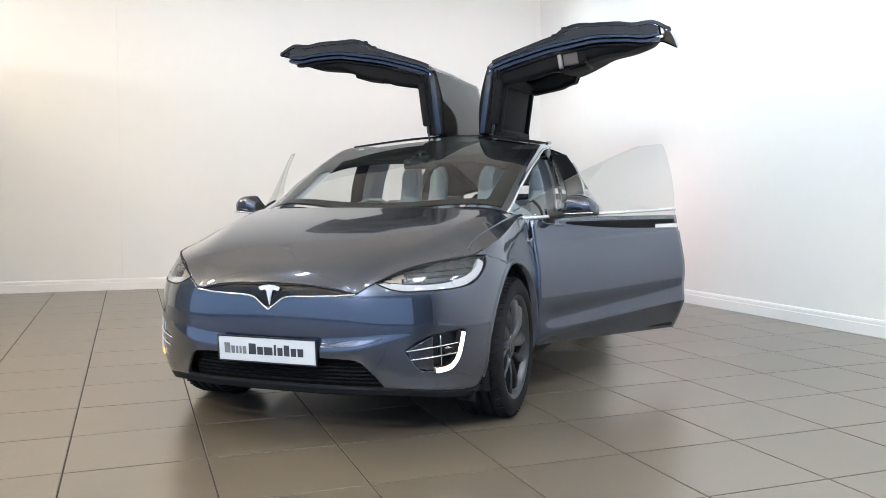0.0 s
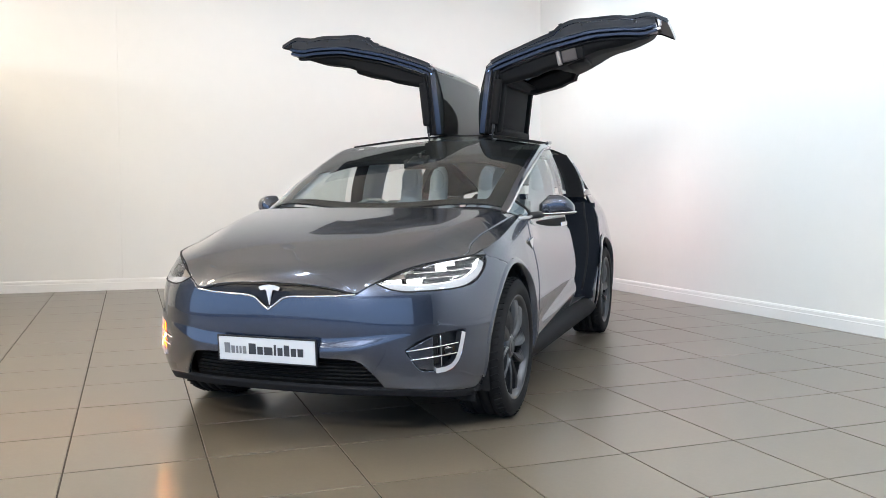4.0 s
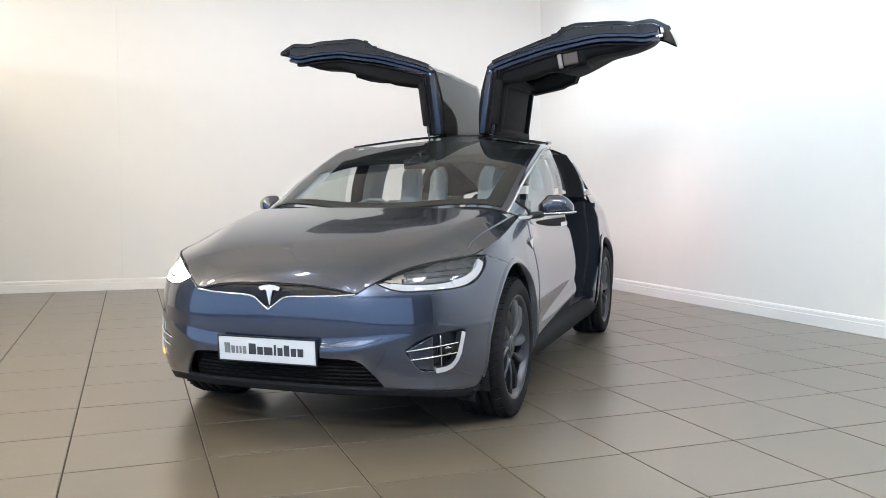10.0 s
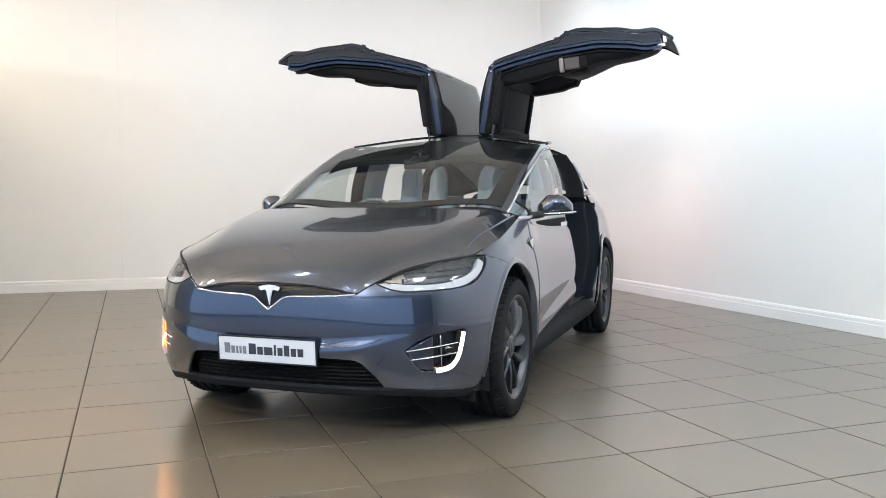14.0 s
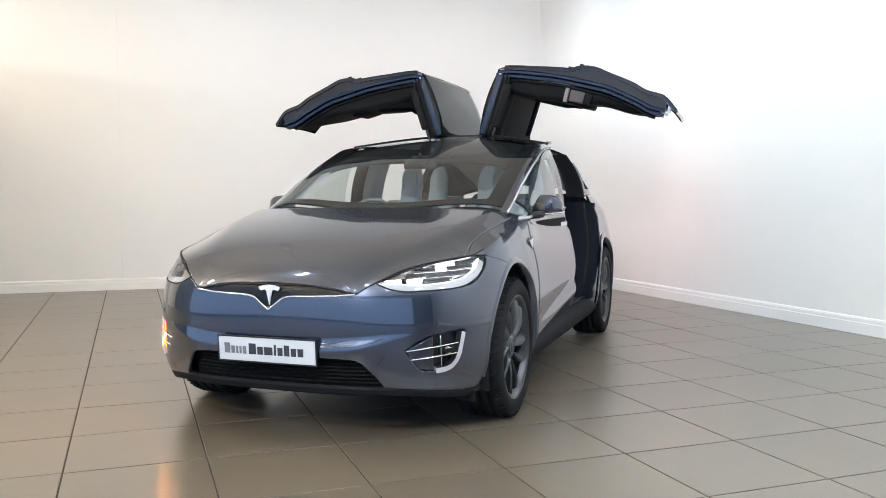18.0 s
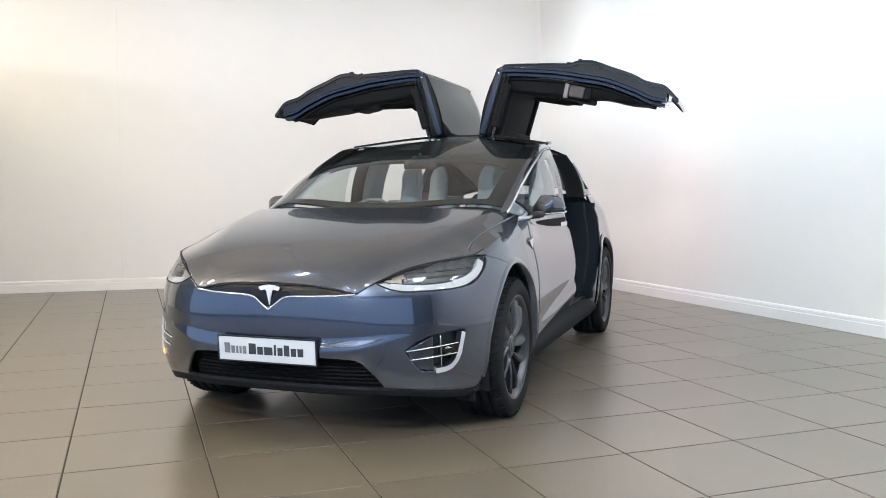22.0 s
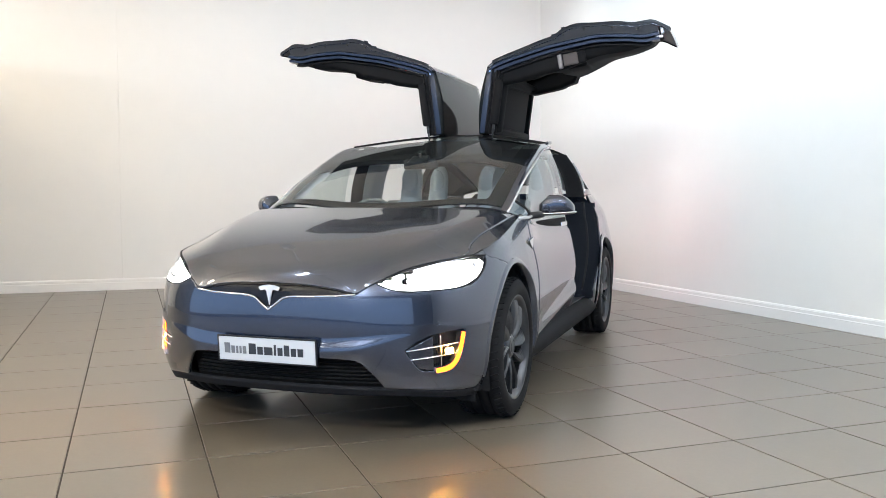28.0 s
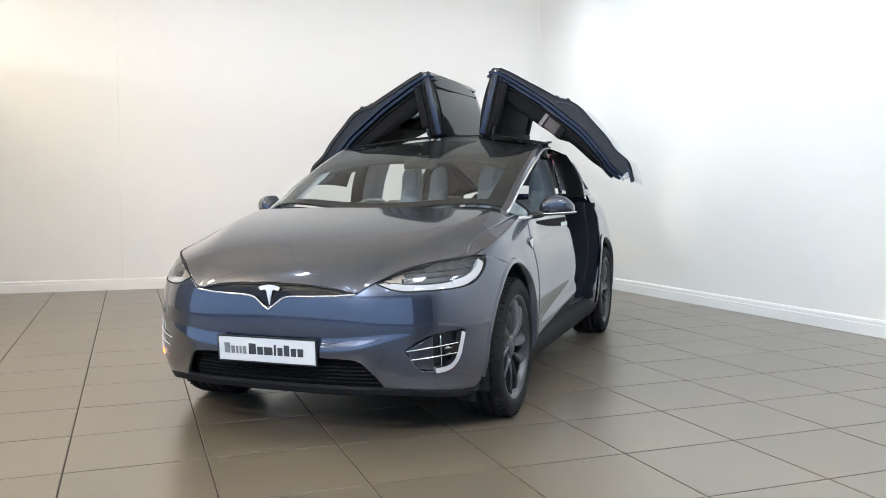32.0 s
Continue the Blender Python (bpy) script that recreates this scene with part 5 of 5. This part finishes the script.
for side, word in ((1, "left"), (-1, "right")):
    # upper leaf: along +x from the hinge, outer face up
    plate_fn = lambda u, v: Vector((u, v * (1.2 - 0.05 * (u / LEAF) ** 3), 0.028 * math.sin(math.pi * u / LEAF) - 0.03 * (v - 0.5) ** 2))
    leaf = part("wing_door_upper", sided(skin(plate_fn, span(0.0, LEAF, 16), span(0, 1, 20), rim=0.03), side), LEAF_GLASS, car, "raised upper leaf of the wing door, gloss black glass")
    part("leaf_frame", sided(joined(box_bm(LEAF - 0.02, 0.05, 0.075, (LEAF / 2, 0.035, -0.06), bevel=0.015), box_bm(LEAF - 0.02, 0.06, 0.09, (LEAF / 2, 1.14, -0.06), bevel=0.015), box_bm(0.07, 1.1, 0.10, (0.05, 0.6, -0.07), bevel=0.02), box_bm(0.08, 1.1, 0.12, (LEAF - 0.05, 0.6, -0.07), bevel=0.025)), side), LINER, leaf)
    part("leaf_edge", sided(box_bm(LEAF - 0.03, 0.022, 0.045, (LEAF / 2 - 0.005, 0.010, -0.028), bevel=0.006), side), JAMB, leaf)
    for o in (0.0, 0.028, 0.05):
        part("leaf_seal", sided(tube([Vector((x, 0.004 + o * 0.2, -0.055 - o)) for x in span(0.01, LEAF - 0.02, 8)], 0.007, 6), side), SEAL, leaf)
    part("leaf_lining", sided(joined(box_bm(LEAF - 0.06, 0.10, 0.07, (LEAF / 2, 0.13, -0.115), bevel=0.03), box_bm(LEAF - 0.10, 0.9, 0.02, (LEAF / 2, 0.62, -0.075), bevel=0.006)), side), LINER, leaf)
    part("hinge_arm", sided(joined(tube([Vector((-0.03, 0.09, -0.12)), Vector((0.06, 0.09, -0.03))], 0.014, 8), tube([Vector((-0.03, 1.0, -0.12)), Vector((0.06, 1.0, -0.03))], 0.014, 8)), side), FOLD_METAL, leaf)
    part("edge_pad", sided(box_bm(LEAF * 0.66, 0.045, 0.062, (LEAF * 0.50, -0.004, -0.118), bevel=0.02), side), LINER, leaf, "black padded strip along the leaf edge")
    part("gas_strut", sided(joined(tube([Vector((-0.07, 0.0, -0.115)), Vector((0.10, 0.0, -0.115))], 0.006, 10), tube([Vector((0.03, 0.0, -0.115)), Vector((0.10, 0.0, -0.115))], 0.010, 10)), side), WHEEL_GREY, leaf, "bare metal strut rod")
    part("hinge_bolt", sided(lathe([(0.0, 0.0), (0.0, 0.012), (0.008, 0.011), (0.009, 0.0)], 10, "Z"), side), CHROME, leaf, smooth=False, m=Matrix.Translation(((LEAF - 0.03) * side, -0.006, -0.03)) @ Matrix.Rotation(radians(90), 4, "X"))
    # lower leaf: along +x from the elbow, outer face up
    def outer_fn(u, v):
        return Vector((u, v * rear_of(u), smooth_table(OUTER, u) - 0.05 * (v - 0.35) ** 2))
    win = poly_side(((0.06, 0.06), (0.56, 0.06), (0.56, 0.88), (0.06, 0.88)))
    low = part("wing_door_lower", sided(skin(outer_fn, span(0.0, 1.39, 60), span(0, 1, 24), holes=[win], rim=0.02), side), PAINT, car, "raised lower leaf of the wing door, dark blue edge")
    pane = part("leaf_window", sided(skin(outer_fn, span(0.05, 0.57, 12), span(0.05, 0.89, 10), offset=-0.008, rim=0), side), TINTED, low)
    pane.visible_shadow = False
    # front edge: flange, step and seal
    xs = span(0.0, 1.30, 60)
    def strip(y0, d0, y1, d1, mix0=1.0, mix1=1.0):
        """A band of the front edge between two heights: mix 1 follows the middle line, 0 the outer line."""
        h = lambda x, d, mix: smooth_table(OUTER, x) * (1 - mix) + smooth_table(MIDDLE, x) * mix + d
        bm = loft([[Vector((x, y0, h(x, d0, mix0))) for x in xs], [Vector((x, y1, h(x, d1, mix1))) for x in xs]])
        bmesh.ops.recalc_face_normals(bm, faces=bm.faces[:])
        return bm
    part("edge_flange", sided(strip(0.004, -0.004, 0.0, 0.016, 0.0, 1.0), side), EDGE, low, "dark grey door edge")
    part("edge_step", sided(joined(strip(0.0, 0.016, -0.016, 0.008), strip(-0.016, 0.008, -0.014, -0.010), strip(-0.014, -0.010, 0.03, -0.013), strip(0.006, -0.022, 0.008, -0.040), strip(0.03, -0.018, 0.006, -0.022), strip(0.008, -0.040, 0.06, -0.046)), side), JAMB, low, "dark blue painted step along the door edge", smooth=False)
    part("edge_seal", sided(tube([Vector((x, 0.026, smooth_table(MIDDLE, x) - 0.016)) for x in xs], 0.006, 8), side), SEAL, low)
    part("edge_seal", sided(tube([Vector((x, 0.05, smooth_table(MIDDLE, x) - 0.058)) for x in span(0.05, 1.24, 50)], 0.011, 8), side), SEAL, low)
    # lining with a window opening
    def inner_fn(u, v):
        base = smooth_table(INNER, u)
        return Vector((u, 0.06 + v * (rear_of(u) - 0.1), base + 0.10 * max(0, v - 0.25) * (1 if u > 0.5 else 0.4)))
    lining = skin(inner_fn, span(0.03, 1.27, 52), span(0, 1, 20), holes=[poly_side(((0.09, 0.07), (0.53, 0.07), (0.53, 0.87), (0.09, 0.87)))], rim=0.03, outward=-1)
    front = loft([[Vector((x, 0.06, smooth_table(MIDDLE, x) - 0.05)) for x in span(0.03, 1.27, 50)], [inner_fn(x, 0.0) for x in span(0.03, 1.27, 50)]])
    rear = loft([[outer_fn(x, 0.98) for x in span(0.03, 1.26, 40)], [inner_fn(x, 1.0) for x in span(0.03, 1.26, 40)]])
    part("lining", sided(joined(lining, front, rear), side), LINER, low, "dark fabric and vinyl door lining")
    part("speaker_pod", sided(box_bm(0.16, 0.30, 0.05, (0.66, 0.28, -0.108), bevel=0.022), side), LINER, low)
    if side > 0:
        part("trim_strip", sided(box_bm(0.032, 0.03, 0.105, (0.560, 0.043, -0.080), bevel=0.005), side), TRIM_PALE, low, "pale grey upright trim piece")
        part("trim_panel", sided(box_bm(0.115, 0.03, 0.090, (0.640, 0.047, -0.076), bevel=0.012), side), TRIM_BROWN, low, "dull brown-grey trim panel")
        part("grab_pocket", sided(box_bm(0.06, 0.04, 0.095, (0.722, 0.050, -0.078), bevel=0.018), side), LINER, low)
    if side > 0:
        part("latch", sided(joined(box_bm(0.035, 0.05, 0.045, (1.285, 0.03, -0.035), bevel=0.006), box_bm(0.025, 0.03, 0.05, (1.325, 0.03, -0.02), bevel=0.006), box_bm(0.05, 0.02, 0.02, (1.30, 0.02, -0.062), bevel=0.004)), side), FOLD_METAL, low, "bare metal latch", smooth=False)
    for x in (0.62, 0.78, 0.98, 1.16):
        part("bolt", sided(lathe([(0.0, 0.0), (0.0, 0.008), (0.005, 0.007), (0.006, 0.0)], 8, "Z"), side), SEAL, low, smooth=False,
             m=Matrix.Translation((x * side, -0.004, 0.62 * smooth_table(OUTER, x) + 0.38 * smooth_table(MIDDLE, x))) @ Matrix.Rotation(radians(90), 4, "X"))
    part("end_cap", sided(loft([[outer_fn(1.30, v) + Vector((0, 0, -0.01)) for v in span(0, 1, 8)], [inner_fn(1.27, v) for v in span(0, 1, 8)]]), side), LINER, low)
    part("tip_plate", sided(skin(outer_fn, span(1.18, 1.385, 10), span(0.0, 0.99, 10), offset=-0.012, rim=0), side), EDGE, low)
    part("edge_cap", sided(loft([[Vector((x, y, smooth_table(OUTER, x) + o)) for x in span(0.05, 1.385, 70)] for y, o in ((-0.007, -0.024), (-0.006, 0.004), (0.035, 0.0045), (0.05, 0.002))]), side), EDGE, low)
    # hinge blocks and clips on the edge
    for x, w in ((0.555, 0.05), (0.625, 0.028)):
        part("edge_bracket", sided(box_bm(w, 0.03, 0.018, (x, 0.012, smooth_table(OUTER, x) + 0.006), bevel=0.004), side), EDGE, low)
    LEAVES[word] = (leaf, low, side)


# ---- what moves ----
# how far the wing doors are raised: 1 highest, 0 lowest of the dance
RAISED = ((0.0, 0.90), (0.5, 0.91), (1.0, 0.91), (1.5, 0.50), (2.0, 0.06), (2.5, 0.0), (3.0, 0.35), (3.5, 0.85), (3.85, 1.0), (4.25, 0.95), (4.75, 0.48), (5.25, 0.05), (5.5, 0.0), (6.0, 0.13), (6.5, 0.66), (7.0, 0.99), (7.5, 0.90),
          (8.0, 0.39), (8.5, 0.03), (9.0, 0.04), (9.5, 0.45), (10.0, 0.91), (10.5, 0.97), (11.0, 0.62), (11.5, 0.13), (12.0, 0.0), (12.5, 0.27), (13.0, 0.79), (13.5, 1.0), (14.0, 0.81), (14.5, 0.27))
RAISED_LATER = ((15.0, 0.0), (15.3, 0.02), (15.8, 0.40), (16.25, 0.90), (16.5, 0.98), (17.0, 0.94), (17.5, 0.47), (18.0, 0.06), (18.5, 0.03), (19.0, 0.38), (19.5, 0.88), (20.0, 0.99), (20.5, 0.71), (21.0, 0.19), (21.5, 0.0), (22.0, 0.17),
                (22.5, 0.71), (23.0, 1.0), (23.5, 0.89), (24.0, 0.37), (24.5, 0.02), (25.0, 0.05), (25.5, 0.49), (26.0, 0.93), (26.4, 1.0), (27.0, 1.0), (27.5, 0.99))
# the last closing: seconds, lean of the upper leaf from upright, tilt of the lower leaf
CLOSING = ((28.0, 7.6, 9.3), (28.5, 7.8, 6.2), (29.0, 8.3, 1.6), (29.5, 8.9, -4.3), (30.0, 9.6, -11.5), (30.5, 10.6, -18.0), (31.0, 11.6, -24.8), (31.5, 12.5, -32.0), (32.0, 13.2, -38.4))
FRONT_DOOR = ((0.0, 39.2), (0.5, 38.8), (1.0, 33.7), (1.5, 23.4), (1.8, 14.5), (1.9, 8.6), (2.1, 1.0), (2.2, 0.0), (32.0, 0.0))
# lamps: seconds, then right headlamp, left headlamp (0 dark, 1 half, 2 full), right fog, left fog (o dark, a amber, w white)
SHOW = """0:00ww 0.15:00oo 0.3:12aa 0.5:22aa 0.7:00ww 0.9:22aa 1.1:11oa 1.3:01ao 1.7:00oa 1.95:01oa 2.1:21oo 2.3:21ao 2.5:11oa 2.9:11oo 3.1:01ao 3.3:01ow 3.45:11oa
3.7:11oo 3.9:01ao 4.1:01oo 4.3:00oa 4.5:11ow 4.7:21ao 4.9:11oo 5.1:00oa 5.3:01ow 5.45:11ao 5.7:01oo 5.9:01oa 6.1:00oo 6.3:21ao 6.5:11oo 6.7:21oa 6.9:11oo 7.1:01ao 7.3:01oo 7.5:00oa 7.7:11ow 7.9:02oo 8.1:10oo 8.3:20oo 8.5:00oo 8.7:00oa 8.9:00oo 9.1:00ao
9.3:00oo 9.5:02oo 9.7:00oo 9.9:20oo 10.1:00oo 10.3:00oa 10.5:00oo 10.7:00ao 10.9:00oo 11.1:02oo 11.3:20oo 11.45:00oa 11.7:02wo 11.9:21oo 12.1:00oa 12.3:00aw 12.5:02wo 12.7:21oo 12.9:00oa 13.1:00aw 13.3:02wo 13.55:20oo 13.7:10oa 13.9:00aw 14.1:11oa 14.3:11ow
14.6:11ao 14.8:01oo 15.0:01oa 15.2:00ow 15.4:11ao 15.6:11oo 15.8:11oa 16.0:11ow 16.2:01ao 16.4:01oo 16.55:11oa 16.9:11ow 17.1:11ao 17.3:11oo 17.5:01oa 17.7:00ow 17.9:01ao 18.1:11oo 18.3:11oa 18.5:11ow 18.7:11ao 18.9:01oo 19.1:01oa 19.3:00ow 19.5:11ao 19.7:11oo
19.9:11oa 20.1:11ow 20.3:01ao 20.5:01oo 20.7:22aa 20.9:10ww 21.1:00oo 21.5:22aa 21.7:11ww 21.9:00oo 22.3:22aa 22.5:12ww 22.7:00oo 23.1:22aa 23.3:10ww 23.5:00oo 23.9:22aa 24.1:11ww 24.3:00oo 24.7:22aa 24.9:01ww 25.1:00oo 25.55:22aa 25.75:11ww 25.95:00oo 26.35:22aa 26.55:11ww 26.75:00oo
27.15:22aa 30.3:11ww 30.5:22aa 30.7:00ww 30.9:00oo"""


def leaf_angles(t):
    if t >= 27.8:
        return smooth_table([(27.5, 7.0, 10.5)[:2]] + [r[:2] for r in CLOSING], t), smooth_table([(27.5, 10.6)] + [(r[0], r[2]) for r in CLOSING], t)
    s = smooth_table(RAISED + RAISED_LATER, t)
    return 18.7 - 12.3 * s, -16.2 + 28.2 * s


def motions():
    times = [0.25 * k for k in range(129)]
    for leaf, low, side in LEAVES.values():
        rows_up, rows_low = [], []
        for t in times:
            lean, tilt = leaf_angles(t)
            rows_up.append((t, pose(LEAF_HINGE.x * side, LEAF_HINGE.y, LEAF_HINGE.z, 0, -(90 - lean) * side, 0)))
            a = radians(lean)
            rows_low.append((t, pose((LEAF_HINGE.x + LEAF * math.sin(a)) * side, LEAF_HINGE.y, LEAF_HINGE.z + LEAF * math.cos(a), 0, -tilt * side, 0)))
        walk(leaf, rows_up)
        walk(low, rows_low)
    for word, (door, side) in DOORS.items():
        walk(door, [(t, pose(HINGE.x * side, HINGE.y, 0, 0, 0, -a * (1.0 if side > 0 else -0.62))) for t, a in FRONT_DOOR])
        # the panes sink as the wing doors come down for good
        walk(PANES[word], [(0.0, pose(0, 0, 0)), (30.7, pose(0, 0, 0)), (31.4, pose(0.03 * side, 0, -0.20)), (32.0, pose(0.05 * side, 0, -0.42))])
    for mirror, off, side in MIRRORS.values():
        rows = []
        for t in times:
            fold = 0.0 if t < 2.5 or t > 27 else 1 - smooth_table(RAISED + RAISED_LATER, t)
            if 2.5 <= t < 4.5:
                fold = 0.0
            rows.append((t, pose(off.x * side, off.y, off.z, 0, 0, ((18 if side > 0 else 40) + 52 * fold) * side)))
        walk(mirror, rows)
    steps = []
    for word in SHOW.split():
        t, s = word.split(":")
        steps.append((float(t), s))
    for key, place in (("headlamp_right", 0), ("headlamp_left", 1), ("fog_right", 2), ("fog_left", 3), ("bulb_right", 2), ("bulb_left", 3)):
        turn = {"0": 0, "1": 90, "2": 180, "o": 0, "a": 90, "w": 180}
        if place == 0:
            turn.update({"1": 180, "2": 180})
        if place == 2 or key == "bulb_left":
            turn.update({"a": 180, "w": 0})
        track = [(t, turn[s[place]]) for t, s in steps]
        keys = [(0.0, track[0][1])]
        last = track[0][1]
        for t, a in track[1:]:
            if a == last:
                continue
            n = 2 if abs(a - last) <= 90 else 3
            t0 = max(keys[-1][0] + 1 / 30, t - n / 60)
            for hold in (keys[-1][0] + 1 / 30, t0 - 1 / 30):  # stand still between two turns
                if keys[-1][0] + 0.02 < hold < t0 - 0.02:
                    keys.append((hold, last))
            for k in range(n + 1):
                keys.append((t0 + k / 30, last + (a - last) * k / n))
            last = a
        keys.append((32.0, last))
        for ob, m in DRUMS[key]:  # all bars of a lamp turn together
            walk(ob, [(t, m @ Matrix.Rotation(radians(a), 4, "X")) for t, a in keys])

    for ob, m in DRUMS["tail"]:
        walk(ob, [(t, m @ Matrix.Rotation(radians(a), 4, "X")) for t, a in ((0.0, 180), (31.0, 180), (31.07, 120), (31.14, 60), (31.2, 0), (32.0, 0))])


motions()
